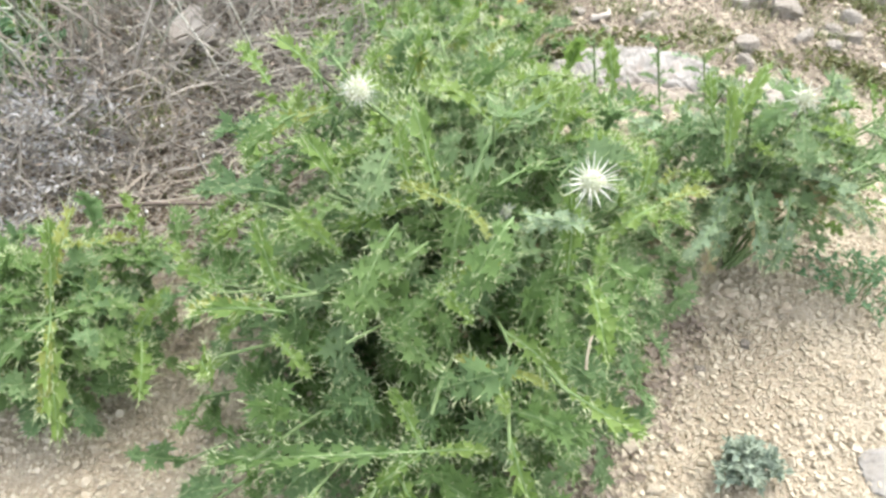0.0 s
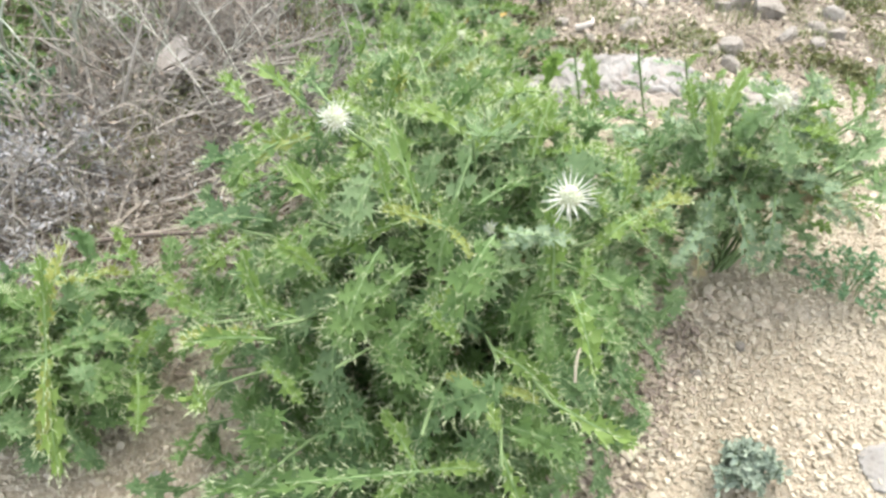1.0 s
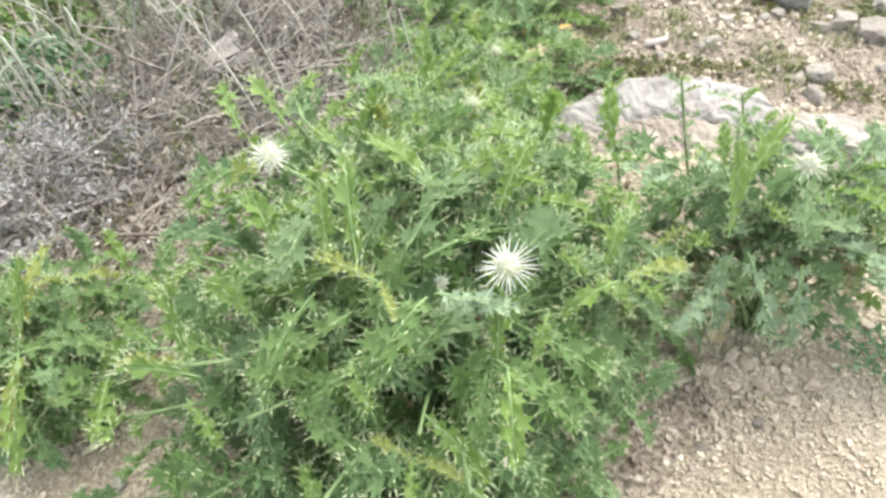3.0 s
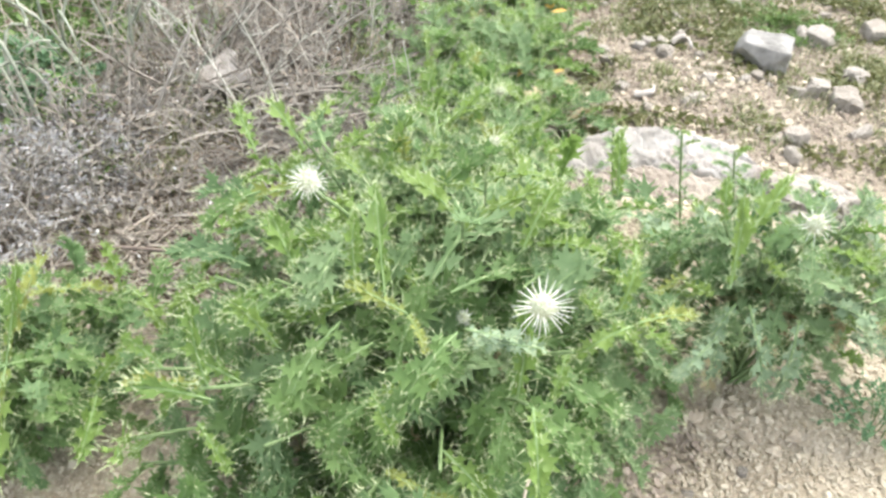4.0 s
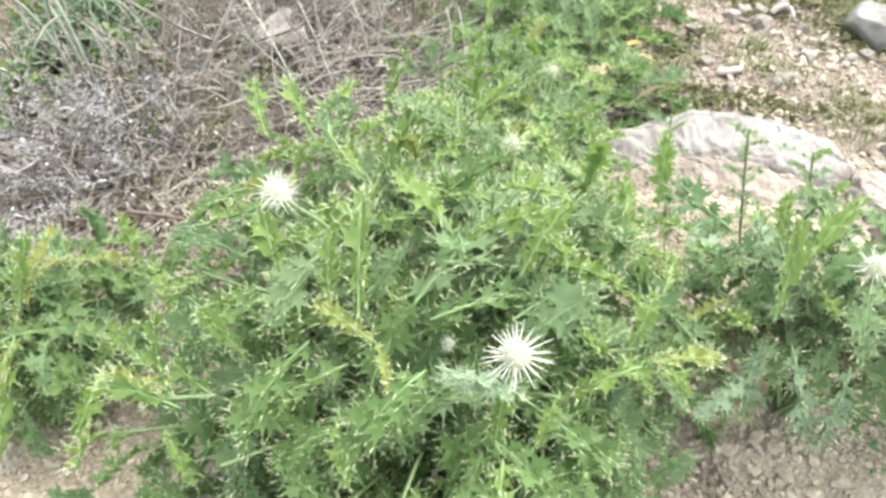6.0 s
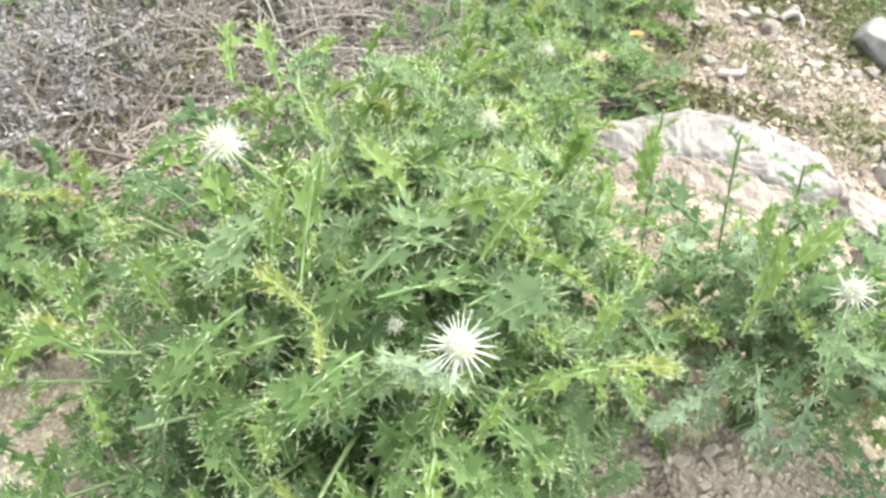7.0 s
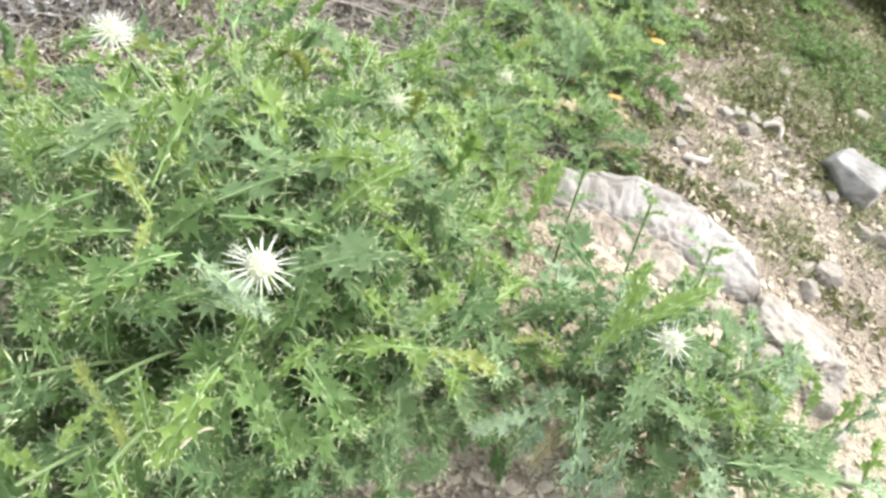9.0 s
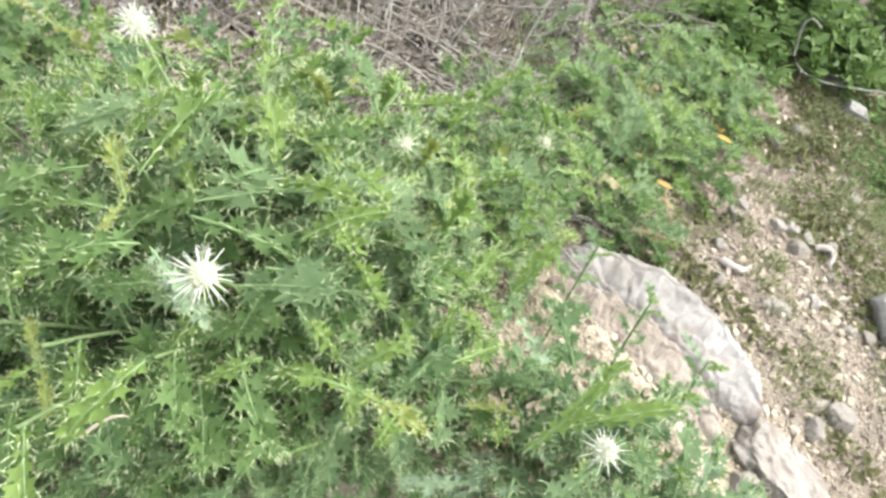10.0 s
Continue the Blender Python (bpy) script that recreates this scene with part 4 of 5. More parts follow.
CRUMB = ([Vector((a, b, c)) * CLOD_RNG.uniform(0.5, 1.0) for a in (-1, 1) for b in (-1, 1) for c in (-1, 1)],
         [(0, 1, 3, 2), (4, 6, 7, 5), (0, 4, 5, 1), (2, 3, 7, 6), (0, 2, 6, 4), (1, 5, 7, 3)])
crumbs = strew(30000, -1.0, 1.3, 0.3, 1.35, (0.0014, 0.0048), bare, 72) + strew(9000, 0.15, 1.15, 0.35, 1.1, (0.0014, 0.0055), bare, 78) + strew(11000, -0.2, 1.8, 1.35, 3.2, (0.002, 0.005), bare, 73)
tagged(new("gravel", scattered("gravel", *CRUMB, [M_GRAVEL], [c[3] for c in crumbs])), "fine tan crumbs of dry earth", "gravel", kind="stuff")
clods = strew(8200, -1.0, 1.3, 0.3, 1.35, (0.0028, 0.0102), crumbly, 75) + strew(5000, -0.2, 1.8, 1.35, 3.2, (0.004, 0.015), bare, 76)
for k in range(4):
    tagged(new("gravel", scattered("gravel", CLODS[k], CLOD_FACES, [M_GRAVEL], [c[3] for c in clods[k::4]])), "loose tan gravel and crumbs of earth", "gravel", kind="stuff")
pebble_meshes = [mesh_of("pebble", c, CLOD_FACES, M_PEBBLE) for c in CLODS]
for n, (x, y, s, m) in enumerate(strew(290, 0.2, 1.6, 0.4, 2.9, (0.006, 0.019), bare, 74)):
    part("pebble", pebble_meshes[n % 4], ground, m)

litter_rng = random.Random(81)
ms = []
for _ in range(7000):
    x, y = litter_rng.uniform(-1.5, 0.5), litter_rng.uniform(0.7, 2.9)
    if bare(x, y) > litter_rng.random() * 1.2:
        continue
    ms.append(turned(x, y, ground_z(x, y) + litter_rng.uniform(0.002, 0.012), litter_rng.uniform(0.004, 0.014), litter_rng, 35))
tagged(new("leaf_litter", scattered("leaf_litter", *LEAFLET, [M_LITTER], ms)), "brown dead leaf litter under the dry stalks", "litter", kind="stuff")


# ---- small plants and odds and ends ----
def creeping_herb(name, x, y, rx, ry, height, stems, size, mat, seed, label, category, per_stem=16, straight=0.5, kind=""):
    """Many thin stems with small leaves; stems and leaves are one part each."""
    rng = random.Random(seed)
    base = Vector((x, y, ground_z(x, y)))
    top = tagged(new(name, None), label, category, kind=kind)
    top.matrix_world = Matrix.Translation(base)
    v, f, ms = [], [], []
    for k in range(stems):
        a, r = rng.uniform(0, 6.28), math.sqrt(rng.random())
        ex, ey = x + rx * r * math.cos(a), y + ry * r * math.sin(a)
        e = Vector((ex, ey, ground_z(ex, ey) + height * (1 - 0.75 * r) * rng.uniform(0.5, 1.1) + 0.004))
        s = base + (e - base) * (1 - straight) * rng.uniform(0.3, 1.0)
        s.z = ground_z(s.x, s.y)
        c = (s + e) / 2 + Vector((rng.gauss(0, 0.012), rng.gauss(0, 0.012), height * 0.35))
        tube(v, f, [q - base for q in bezier(s, c, e, 5)], 0.0013, 0.0006, 3)
        for n in range(per_stem):
            u = 0.15 + 0.85 * (n + rng.random()) / per_stem
            p = s * (1 - u) ** 2 + c * 2 * u * (1 - u) + e * u * u - base
            d = Vector((rng.gauss(0, 1), rng.gauss(0, 1), rng.uniform(0.0, 0.9))).normalized()
            sz = size * rng.uniform(0.6, 1.3)
            p = p + d * sz
            ms.append(Matrix.Translation(p) @ d.to_track_quat("Y", "Z").to_matrix().to_4x4() @ pose(0, 0, 0, 0, rng.uniform(-50, 50), 0) @ Matrix.Diagonal((sz, sz, sz, 1)))
    part("stem_tangle", mesh_of("stem_tangle", v, f, M_STEM), top)["kind"] = "stuff"
    part("foliage", scattered("foliage", *LEAFLET, [mat], ms), top)["kind"] = "stuff"
    return top


def grass_tuft(x, y, r, height, count, seed, label, mat=None):
    """A tuft of narrow arching blades."""
    rng = random.Random(seed)
    base = Vector((x, y, ground_z(x, y)))
    v, f = [], []
    for _ in range(count):
        a, q = rng.uniform(0, 6.28), r * math.sqrt(rng.random())
        px, py = x + q * math.cos(a), y + q * math.sin(a)
        p = Vector((px, py, ground_z(px, py) - 0.003))
        w = rng.uniform(0, 6.28)
        l = height * rng.uniform(0.4, 1.1)
        out = Vector((math.cos(w), math.sin(w), 0))
        side = Vector((-out.y, out.x, 0)) * rng.uniform(0.0008, 0.002)
        m = p + out * l * 0.25 + Vector((0, 0, l * 0.7))
        e = p + out * l * rng.uniform(0.5, 0.95) + Vector((0, 0, l * rng.uniform(0.5, 0.95)))
        b = len(v)
        v += [p - side - base, p + side - base, m + side * 0.8 - base, m - side * 0.8 - base, e - base]
        f += [(b, b + 1, b + 2, b + 3), (b + 3, b + 2, b + 4)]
    ob = new("grass_tuft", mesh_of("grass_tuft", v, f, mat or M_GRASS))
    ob.matrix_world = Matrix.Translation(base)
    return tagged(ob, label, "grass", "grass tufts", "stuff")


creeping_herb("grey_herb", 0.485, 0.585, 0.07, 0.06, 0.10, 40, 0.0075, M_WEED_GREY, 91, "small grey green herb on bare gravel", "herb", 22, 0.8)
creeping_herb("creeping_herb", 0.82, 0.97, 0.15, 0.12, 0.10, 26, 0.0066, M_WEED_BLUE, 92, "creeping herb with tiny round green leaves", "herb", 18, 0.5)
creeping_herb("creeping_herb", 0.90, 1.30, 0.14, 0.16, 0.07, 30, 0.006, M_WEED, 93, "creeping herb with tiny round green leaves", "herb", 14, 0.5)
creeping_herb("leafy_bush", 0.0, 3.55, 0.42, 0.4, 0.30, 170, 0.028, M_BUSH, 94, "dense leafy bush with rounded bright green leaves", "bush", 13, 0.4)
creeping_herb("leafy_bush", 0.80, 4.0, 0.5, 0.42, 0.32, 150, 0.028, M_BUSH, 95, "dense leafy bush with rounded bright green leaves", "bush", 13, 0.4)
creeping_herb("leafy_bush", 0.35, 4.35, 0.7, 0.4, 0.36, 150, 0.03, M_BUSH, 88, "dense leafy bush with rounded bright green leaves", "bush", 13, 0.4)
creeping_herb("leafy_bush", 1.35, 4.3, 0.6, 0.5, 0.36, 150, 0.03, M_BUSH, 89, "dense leafy bush with rounded bright green leaves", "bush", 13, 0.4)
creeping_herb("green_weed", -1.22, 1.95, 0.30, 0.42, 0.2, 110, 0.016, M_BUSH, 96, "soft green weeds among pale dry stalks", "weed", 14, 0.3)
creeping_herb("green_weed", -1.12, 1.62, 0.2, 0.24, 0.2, 80, 0.015, M_WEED_BLUE, 87, "soft green weeds among pale dry stalks", "weed", 14, 0.3)
creeping_herb("green_weed", -1.15, 1.35, 0.16, 0.2, 0.16, 40, 0.012, M_WEED, 97, "soft green weeds among pale dry stalks", "weed", 12, 0.3)
creeping_herb("green_weed", 0.48, 3.42, 0.25, 0.16, 0.10, 40, 0.012, M_WEED, 99, "low dark green leafy weeds in shade", "weed", 12, 0.3)
creeping_herb("leafy_bush", -0.5, 3.6, 0.5, 0.4, 0.34, 150, 0.022, M_BUSH, 90, "dense leafy bush with rounded bright green leaves", "bush", 13, 0.4)
creeping_herb("leafy_bush", -0.14, 3.0, 0.32, 0.26, 0.2, 120, 0.025, M_BUSH, 86, "dense leafy bush with rounded bright green leaves", "bush", 13, 0.4)
creeping_herb("green_weed", 0.72, 3.05, 0.34, 0.30, 0.07, 120, 0.010, M_BUSH, 101, "low dark green weeds over stony ground", "weed", 13, 0.7)
creeping_herb("green_weed", 1.02, 2.72, 0.24, 0.22, 0.05, 70, 0.009, M_BUSH, 102, "low dark green weeds over stony ground", "weed", 12, 0.7)
creeping_herb("green_weed", 0.02, 2.55, 0.32, 0.22, 0.16, 90, 0.012, M_WEED, 98, "low green weeds at the edge of the gravel", "weed", 14, 0.3)

creeping_herb("green_weed", -1.08, 2.32, 0.22, 0.16, 0.22, 70, 0.014, M_BUSH, 146, "dark green weeds behind the dead brush", "weed", 13, 0.3)
creeping_herb("green_weed", -1.40, 2.42, 0.26, 0.2, 0.22, 80, 0.015, M_BUSH, 147, "dark green weeds behind the dead brush", "weed", 13, 0.3)
creeping_herb("green_weed", -0.62, 2.50, 0.3, 0.14, 0.22, 60, 0.013, M_BUSH, 148, "dark green weeds behind the dead brush", "weed", 13, 0.3)
creeping_herb("green_weed", -0.98, 1.56, 0.12, 0.10, 0.17, 34, 0.012, M_WEED, 141, "soft green weeds growing through the dead brush", "weed", 12, 0.3)
creeping_herb("green_weed", -0.22, 1.80, 0.10, 0.09, 0.15, 24, 0.011, M_WEED, 142, "soft green weeds growing through the dead brush", "weed", 12, 0.3)
creeping_herb("green_weed", -0.42, 2.24, 0.16, 0.10, 0.16, 26, 0.011, M_WEED, 143, "soft green weeds growing through the dead brush", "weed", 11, 0.3)
creeping_herb("green_weed", -0.80, 1.98, 0.16, 0.10, 0.16, 22, 0.011, M_WEED, 144, "soft green weeds growing through the dead brush", "weed", 11, 0.3)
creeping_herb("green_weed", -0.82, 1.40, 0.08, 0.08, 0.13, 18, 0.010, M_WEED, 145, "soft green weeds growing through the dead brush", "weed", 11, 0.3)

tuft_rng = random.Random(101)
for k in range(200):
    x, y = tuft_rng.uniform(0.3, 1.9), tuft_rng.uniform(1.8, 3.6)
    if y < 2.3 and tuft_rng.random() < 0.5:
        continue
    grass_tuft(x, y, tuft_rng.uniform(0.03, 0.09), tuft_rng.uniform(0.02, 0.05), 90, 200 + k, "short sparse grass growing between stones")
for k in range(26):
    x, y = tuft_rng.uniform(-1.7, -0.3), tuft_rng.uniform(2.0, 3.2)
    grass_tuft(x, y, tuft_rng.uniform(0.05, 0.12), tuft_rng.uniform(0.08, 0.2), 80, 300 + k, "tall green and straw coloured grass", M_GRASS)

for k in range(46):
    x, y = tuft_rng.uniform(0.25, 1.1), tuft_rng.uniform(2.75, 3.5)
    grass_tuft(x, y, tuft_rng.uniform(0.04, 0.09), tuft_rng.uniform(0.04, 0.085), 70, 400 + k, "short olive green grass between the stones", M_GRASS)
for k in range(11):
    x, y = tuft_rng.uniform(-1.05, -0.62), tuft_rng.uniform(1.25, 1.75)
    grass_tuft(x, y, tuft_rng.uniform(0.04, 0.08), tuft_rng.uniform(0.10, 0.17), 34, 330 + k, "thin olive grass growing through the dead brush", M_GRASS)


def strip_thing(name, pts, r0, r1, mat, label, category, sides=5):
    v, f = [], []
    base = Vector(pts[0])
    tube(v, f, [Vector(p) - base for p in pts], r0, r1, sides)
    ob = new(name, mesh_of(name, v, f, mat, smooth=True))
    ob.matrix_world = Matrix.Translation(base)
    return tagged(ob, label, category)


def on_ground(x, y, dz=0.0):
    return Vector((x, y, ground_z(x, y) + dz))


strip_thing("dead_stalk", bezier(Vector((-0.67, 1.08, 0.15)), Vector((-0.45, 1.075, 0.185)), Vector((-0.26, 1.05, 0.16)), 9), 0.0048, 0.0034, M_TWIG_BROWN, "long thin dark brown dead stalk", "stalk")
strip_thing("curled_chip", bezier(on_ground(0.445, 2.035, 0.008), on_ground(0.515, 2.03, 0.03), on_ground(0.505, 2.11, 0.010), 9), 0.012, 0.005, M_CHIP, "curled pale piece of bark on the gravel", "bark")
strip_thing("curled_chip", bezier(on_ground(0.59, 2.41, 0.01), on_ground(0.64, 2.45, 0.045), on_ground(0.65, 2.38, 0.012), 9), 0.011, 0.005, M_CHIP, "curled pale piece of bark on the gravel", "bark")
strip_thing("dry_grass_stalk", bezier(Vector((0.173, 0.534, 0.38)), Vector((0.176, 0.565, 0.41)), Vector((0.190, 0.575, 0.405)), 7), 0.002, 0.0012, M_DRY_LEAF, "pale dry curled leaf caught in the thistle", "dry leaf")


def wood_splinter(x, y, z, length, width, thick, turn, tip, seed):
    """A split piece of weathered wood with ragged ends."""
    rng = random.Random(seed)
    v, f, n, m = [], [], 7, 4
    for k in range(n):
        u = k / (n - 1)
        for j in range(m):
            w = j / (m - 1) - 0.5
            ragged = rng.uniform(-0.14, 0.14) if k in (0, n - 1) else rng.uniform(-0.02, 0.02)
            taper = 0.45 + 0.55 * u
            v.append(((u - 0.5 + ragged) * length, w * width * taper, thick * (0.5 + 0.12 * rng.uniform(-1, 1)) * (0.6 + 0.4 * u)))
    for q in list(v):
        v.append((q[0] * 0.97, q[1], -q[2]))
    o = n * m
    for k in range(n - 1):
        for j in range(m - 1):
            a = k * m + j
            f += [(a, a + m, a + m + 1, a + 1), (o + a, o + a + 1, o + a + m + 1, o + a + m)]
        for a, b in ((k * m, (k + 1) * m), ((k + 1) * m + m - 1, k * m + m - 1)):
            f.append((a, o + a, o + b, b))
    for j in range(m - 1):
        a, b = j, (n - 1) * m + j
        f += [(a, a + 1, o + a + 1, o + a), (b + 1, b, o + b, o + b + 1)]
    ob = new("wood_chip", mesh_of("wood_chip", v, f, M_CHIP))
    ob.matrix_world = pose(x, y, ground_z(x, y) + z, tip[0], tip[1], turn)
    return tagged(ob, "weathered pale splinter of wood among twigs", "wood", "wood chips")


wood_splinter(-0.665, 1.745, 0.105, 0.105, 0.07, 0.026, 35, (30, -16), 1)
wood_splinter(-0.625, 1.715, 0.10, 0.12, 0.05, 0.02, 25, (-20, -10), 2)

# bundles of grey stems lying across the brush
bundle_rng = random.Random(111)
for k in range(34):
    x, y = bundle_rng.uniform(-0.62, -0.05), bundle_rng.uniform(1.45, 1.95)
    l, w = bundle_rng.uniform(0.18, 0.45), radians(bundle_rng.gauss(28, 22))
    dx, dy = l * math.cos(w), l * math.sin(w)
    strip_thing("dead_stick", bezier(on_ground(x, y, bundle_rng.uniform(0.03, 0.11)), on_ground(x + dx / 2, y + dy / 2 + bundle_rng.gauss(0, 0.04), bundle_rng.uniform(0.07, 0.16)),
                on_ground(x + dx, y + dy, bundle_rng.uniform(0.03, 0.1)), 8), bundle_rng.uniform(0.003, 0.0068), 0.002, M_TWIG, "bare grey dead stick lying on the brush", "stick")["group"] = "dead sticks"
# long pale arching stalks
for k in range(34):
    x, y = bundle_rng.uniform(-1.45, -0.8), bundle_rng.uniform(1.4, 2.5)
    dx, dy = bundle_rng.uniform(-0.2, 0.25), bundle_rng.uniform(-0.2, 0.2)
    strip_thing("dry_stalk", bezier(on_ground(x, y), on_ground(x + dx * 0.2, y + dy * 0.2, bundle_rng.uniform(0.3, 0.5)), on_ground(x + dx * 1.3, y + dy * 1.3, bundle_rng.uniform(0.08, 0.3)), 10),
                0.0050, 0.0024, M_STALK_GREEN, "long arching grey green stalk", "stalk")["group"] = "arching stalks"
# thin dead stems that still stand among the brush, each with a few side twigs
for k in range(44):
    x, y = bundle_rng.uniform(-1.05, -0.3), bundle_rng.uniform(1.5, 2.5)
    h, lx, ly = bundle_rng.uniform(0.16, 0.42), bundle_rng.gauss(0, 0.09), bundle_rng.gauss(0, 0.09)
    a, c, e = on_ground(x, y), on_ground(x + lx * 0.3, y + ly * 0.3, h * 0.6), on_ground(x + lx, y + ly, h)
    top = tagged(new("dead_weed", None), "thin dead weed standing among the brush", "dead weed", "standing dead weeds")
    top.matrix_world = Matrix.Translation(a)
    mat = (M_TWIG, M_STRAW_PALE, M_STALK_GREEN)[k % 3]
    v, f = [], []
    tube(v, f, [q - a for q in bezier(a, c, e, 8)], bundle_rng.uniform(0.0022, 0.0042), 0.0012, 4)
    part("stem", mesh_of("stem", v, f, mat), top)
    v, f = [], []
    for n in range(bundle_rng.randrange(3, 8)):
        u = bundle_rng.uniform(0.3, 0.95)
        p = a * (1 - u) ** 2 + c * 2 * u * (1 - u) + e * u * u - a
        d = Vector((bundle_rng.gauss(0, 1), bundle_rng.gauss(0, 1), bundle_rng.uniform(0.2, 1.6))).normalized() * bundle_rng.uniform(0.03, 0.11)
        tube(v, f, [p, p + d * 0.5 + Vector((0, 0, -0.006)), p + d], 0.0013, 0.0007, 3)
    tagged(part("twig_tangle", mesh_of("twig_tangle", v, f, mat), top), kind="stuff")
strip_thing("dry_stalk", bezier(on_ground(-0.145, 1.67), on_ground(-0.125, 1.66, 0.16), on_ground(-0.165, 1.695, 0.29), 8), 0.002, 0.0012, M_STRAW_PALE, "long pale arching dry stalk", "stalk")["group"] = "arching dry stalks"


# low moss and tiny weeds over the stony ground behind
moss_rng = random.Random(121)
ms = []
while len(ms) < 19000:
    x, y = moss_rng.uniform(-0.4, 2.8), moss_rng.uniform(1.6, 4.6)
    want = 0.12 + 0.40 * (y - 2.35) + 1.5 * noise.noise((x * 4.5, y * 4.5, 2.0))
    # it thins out away from the middle of the patch
    out = math.hypot((x - 0.95) / 1.0, (y - 2.8) / 1.15) + 0.45 * noise.noise((x * 1.6, y * 1.6, 7.0))
    want = min(want, 1.0) * max(0.0, min(1.0, (1.25 - out) / 0.35))
    if want < moss_rng.random():
        continue
    ms.append(turned(x, y, ground_z(x, y) + moss_rng.uniform(0.002, 0.02), moss_rng.uniform(0.006, 0.017), moss_rng, 60))
tagged(new("ground_weed", scattered("ground_weed", *LEAFLET, [M_MOSS], ms)), "low olive green weeds and moss on stony ground", "weed", kind="stuff")

# angular stones strewn over the ground behind
stone_rng = random.Random(131)
placed = 0
while placed < 95:
    x, y = stone_rng.uniform(0.2, 1.9), stone_rng.uniform(1.75, 3.3)
    size = 0.012 + 0.03 * stone_rng.random() ** 2.2
    if math.hypot(x - 0.9, y - 2.42) < 0.16 or (y < 1.85 and x < 1.05):
        continue
    ob = new("stone", stone_kinds[stone_rng.randrange(6)])
    ob.matrix_world = pose(x, y, ground_z(x, y) - size * 0.12, stone_rng.uniform(-12, 12), stone_rng.uniform(-12, 12), stone_rng.uniform(0, 360)) @ Matrix.Diagonal(
        (size * stone_rng.uniform(0.8, 1.4), size * stone_rng.uniform(0.7, 1.1), size * stone_rng.uniform(0.6, 1.0), 1))
    tagged(ob, "small weathered pale stone lying on the soil", "stone", "loose stones")
    placed += 1

# withered orange leaves in the low clump
for x, y, z in ((0.190, 2.325, 0.16), (0.212, 2.310, 0.155), (0.175, 2.312, 0.165), (0.214, 2.009, 0.11), (0.118, 1.971, 0.13), (0.05, 1.82, 0.14), (-0.17, 1.80, 0.12)):
    part("withered_leaf", LEAFLET_ORANGE, clump.top, Matrix.Translation(Vector((x, y, z)) - clump.root) @ pose(0, 0, 0, x * 900 % 60, y * 700 % 50, x * 3000 % 360) @ Matrix.Diagonal((0.018, 0.026, 0.014, 1)), "withered orange leaf")

ms = []
while len(ms) < 9000:
    x, y = moss_rng.uniform(-1.5, 0.05), moss_rng.uniform(1.0, 2.9)
    if 0.05 + 1.5 * noise.noise((x * 4, y * 4, 9.0)) < moss_rng.random():
        continue
    ms.append(turned(x, y, ground_z(x, y) + moss_rng.uniform(0.004, 0.06), moss_rng.uniform(0.003, 0.008), moss_rng, 70))
tagged(new("ground_weed", scattered("ground_weed", *LEAFLET, [M_MOSS], ms)), "olive green weeds growing through the dead brush", "weed", kind="stuff")

strip_thing("grey_vine", bezier(on_ground(0.095, 3.15, 0.24), on_ground(0.025, 3.02, 0.31), on_ground(0.075, 3.09, 0.17), 7) + bezier(on_ground(0.075, 3.09, 0.17), on_ground(0.105, 3.14, 0.04), on_ground(0.275, 3.29, 0.09), 7)[1:] + bezier(on_ground(0.275, 3.29, 0.09), on_ground(0.42, 3.40, 0.12), on_ground(0.44, 3.70, 0.03), 6)[1:],
            0.0055, 0.0045, M_VINE, "thick bare grey vine looping out of the bush", "vine")
# brown dead leaves along the foot of the large thistle, partly standing in for shade
ms = []
for _ in range(900):
    u = litter_rng.random()
    x, y = 0.17 + 0.30 * u + litter_rng.gauss(0, 0.035), 0.48 + 0.45 * u + litter_rng.gauss(0, 0.03)
    ms.append(turned(x, y, ground_z(x, y) + litter_rng.uniform(0.001, 0.012), litter_rng.uniform(0.004, 0.012), litter_rng, 40))
tagged(new("leaf_litter", scattered("leaf_litter", *LEAFLET, [M_LITTER], ms)), "brown dead leaf bits, partly standing in for shade at the thistle's foot", "litter", kind="stuff")
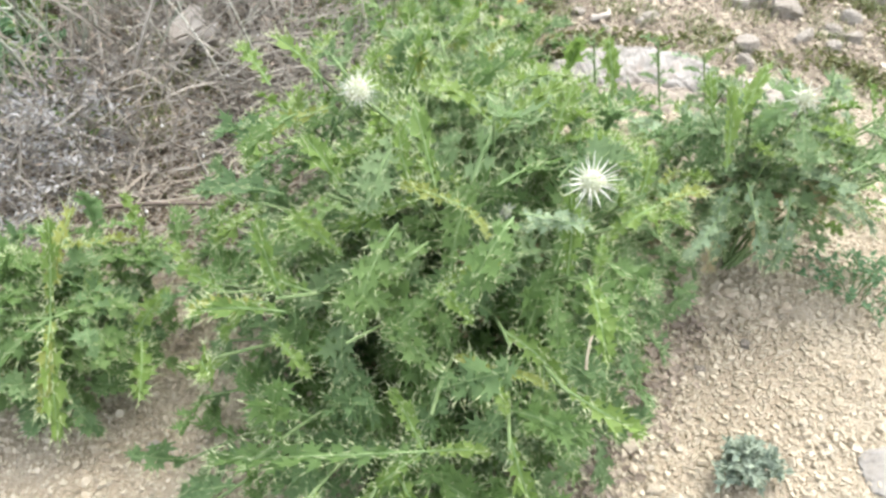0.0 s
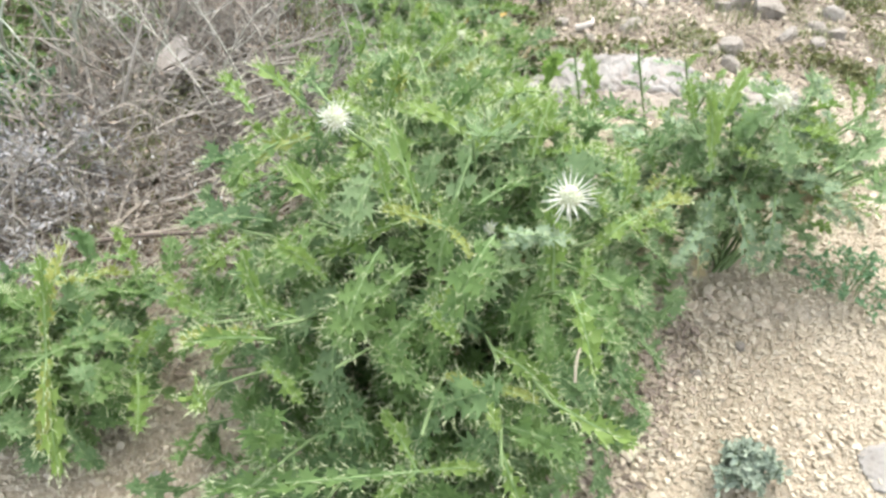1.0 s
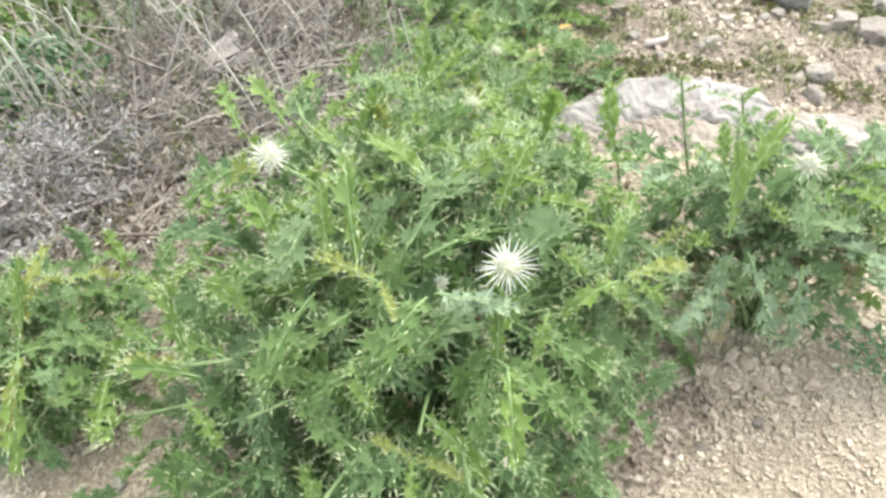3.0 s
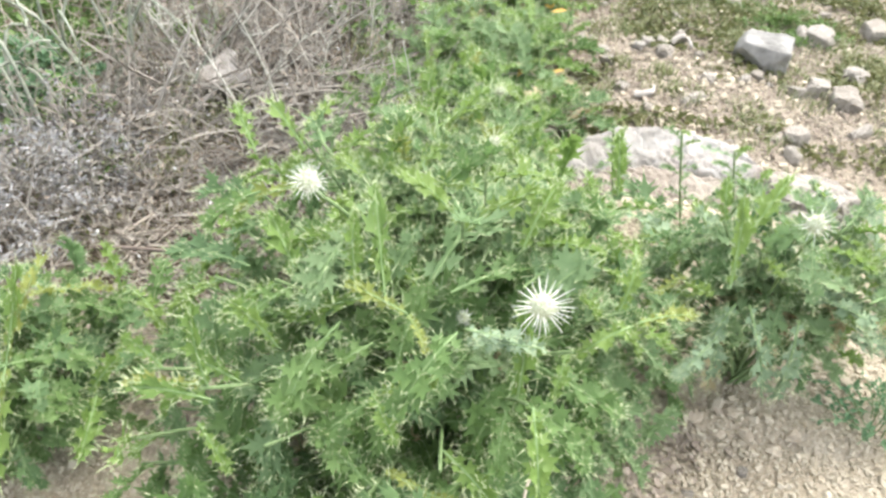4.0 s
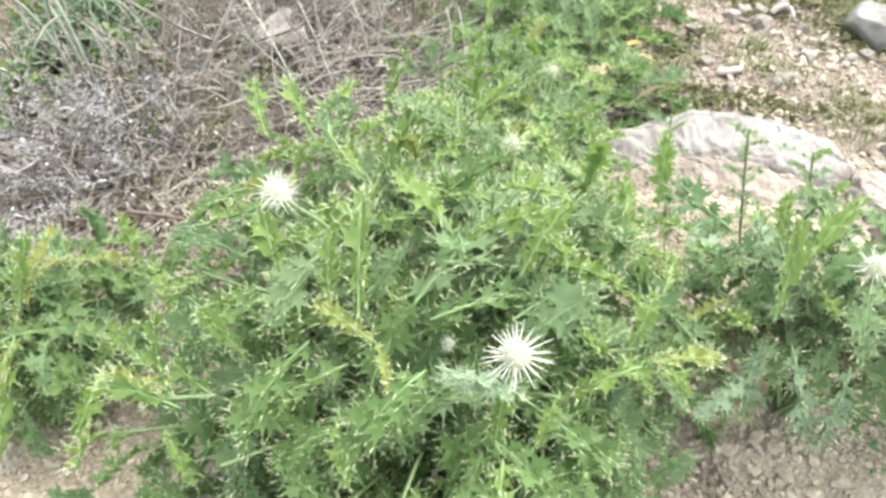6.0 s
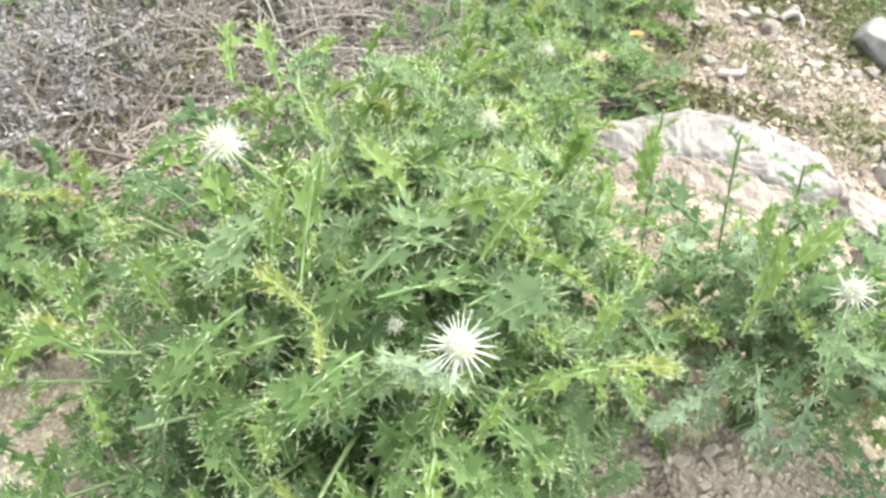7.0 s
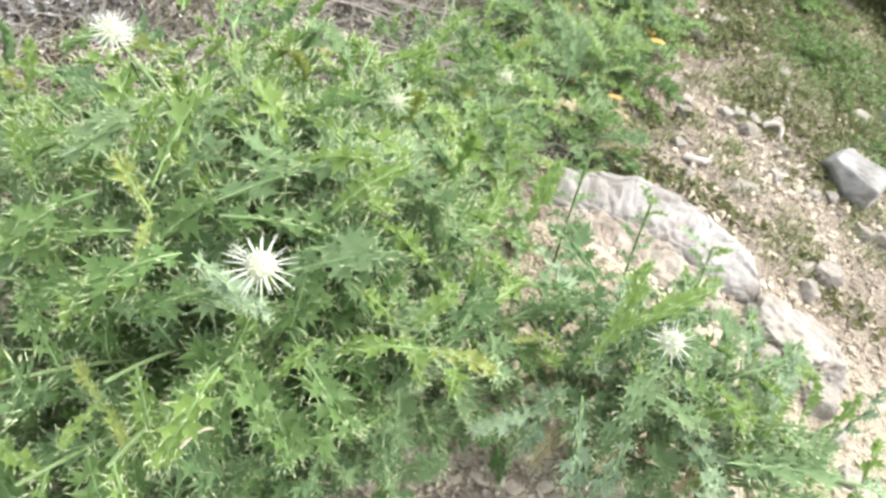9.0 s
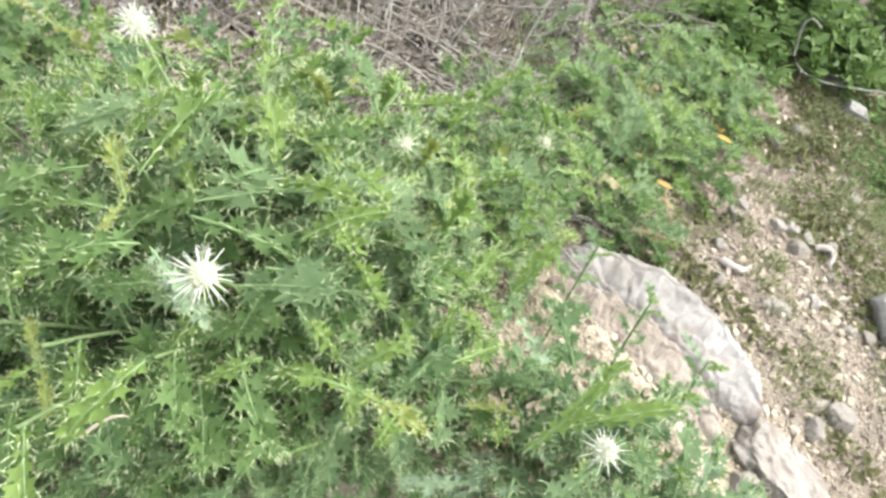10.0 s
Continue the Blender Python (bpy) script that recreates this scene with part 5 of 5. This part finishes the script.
# brown bits on the stony ground behind
ms = []
for _ in range(14000):
    x, y = litter_rng.uniform(0.1, 1.7), litter_rng.uniform(1.75, 3.4)
    ms.append(turned(x, y, ground_z(x, y) + litter_rng.uniform(0.001, 0.008), litter_rng.uniform(0.004, 0.011), litter_rng, 30))
tagged(new("leaf_litter", scattered("leaf_litter", *LEAFLET, [M_LITTER], ms)), "brown dead leaf bits between the stones", "litter", kind="stuff")
# small white specks caught in the dead brush
M_SPECK = plain_material("speck_white", (0.62, 0.62, 0.60), (0.80, 0.80, 0.78), 60, 0.9, 0.3)
ms = []
for _ in range(70):
    x, y = bundle_rng.uniform(-1.3, -0.15), bundle_rng.uniform(1.05, 2.4)
    ms.append(turned(x, y, ground_z(x, y) + bundle_rng.uniform(0.06, 0.15), bundle_rng.uniform(0.003, 0.0055), bundle_rng))
tagged(new("seed_tuft", scattered("seed_tuft", CLODS[0], CLOD_FACES, [M_SPECK], ms)), "tiny white specks caught in dead brush", "seed tuft", kind="stuff")

# plates of cracked dry earth along the little step
for k, (x, y, a) in enumerate(((0.44, 0.93, 10), (0.49, 0.945, 70), (0.535, 0.925, 30), (0.585, 0.94, 110), (0.635, 0.92, 160), (0.40, 0.90, 45), (0.56, 0.965, 20), (0.67, 0.945, 80))):
    ob = lay("earth_clod", rock_mesh("earth_clod", (0.024 - 0.002 * (k % 3), 0.016, 0.009), M_EARTH, 70 + k, 9, 3, 0.1, 0.4), x, y, a, "broken plate of dry tan earth", "earth clod", "earth clods", 0.004, (8 - 5 * (k % 4), 4))

# thin upright dead stalks over the brush
for k in range(30):
    x, y = bundle_rng.uniform(-1.0, -0.3), bundle_rng.uniform(1.85, 2.7)
    h = bundle_rng.uniform(0.18, 0.42)
    dx, dy = bundle_rng.gauss(0, 0.06), bundle_rng.gauss(0, 0.06)
    strip_thing("dry_stalk", bezier(on_ground(x, y), on_ground(x + dx * 0.2, y + dy * 0.2, h * 0.6), on_ground(x + dx, y + dy, h), 7), 0.0022, 0.001, M_STRAW_PALE if k % 3 else M_TWIG_BROWN,
                "thin upright dead stalk", "stalk")["group"] = "upright dead stalks"
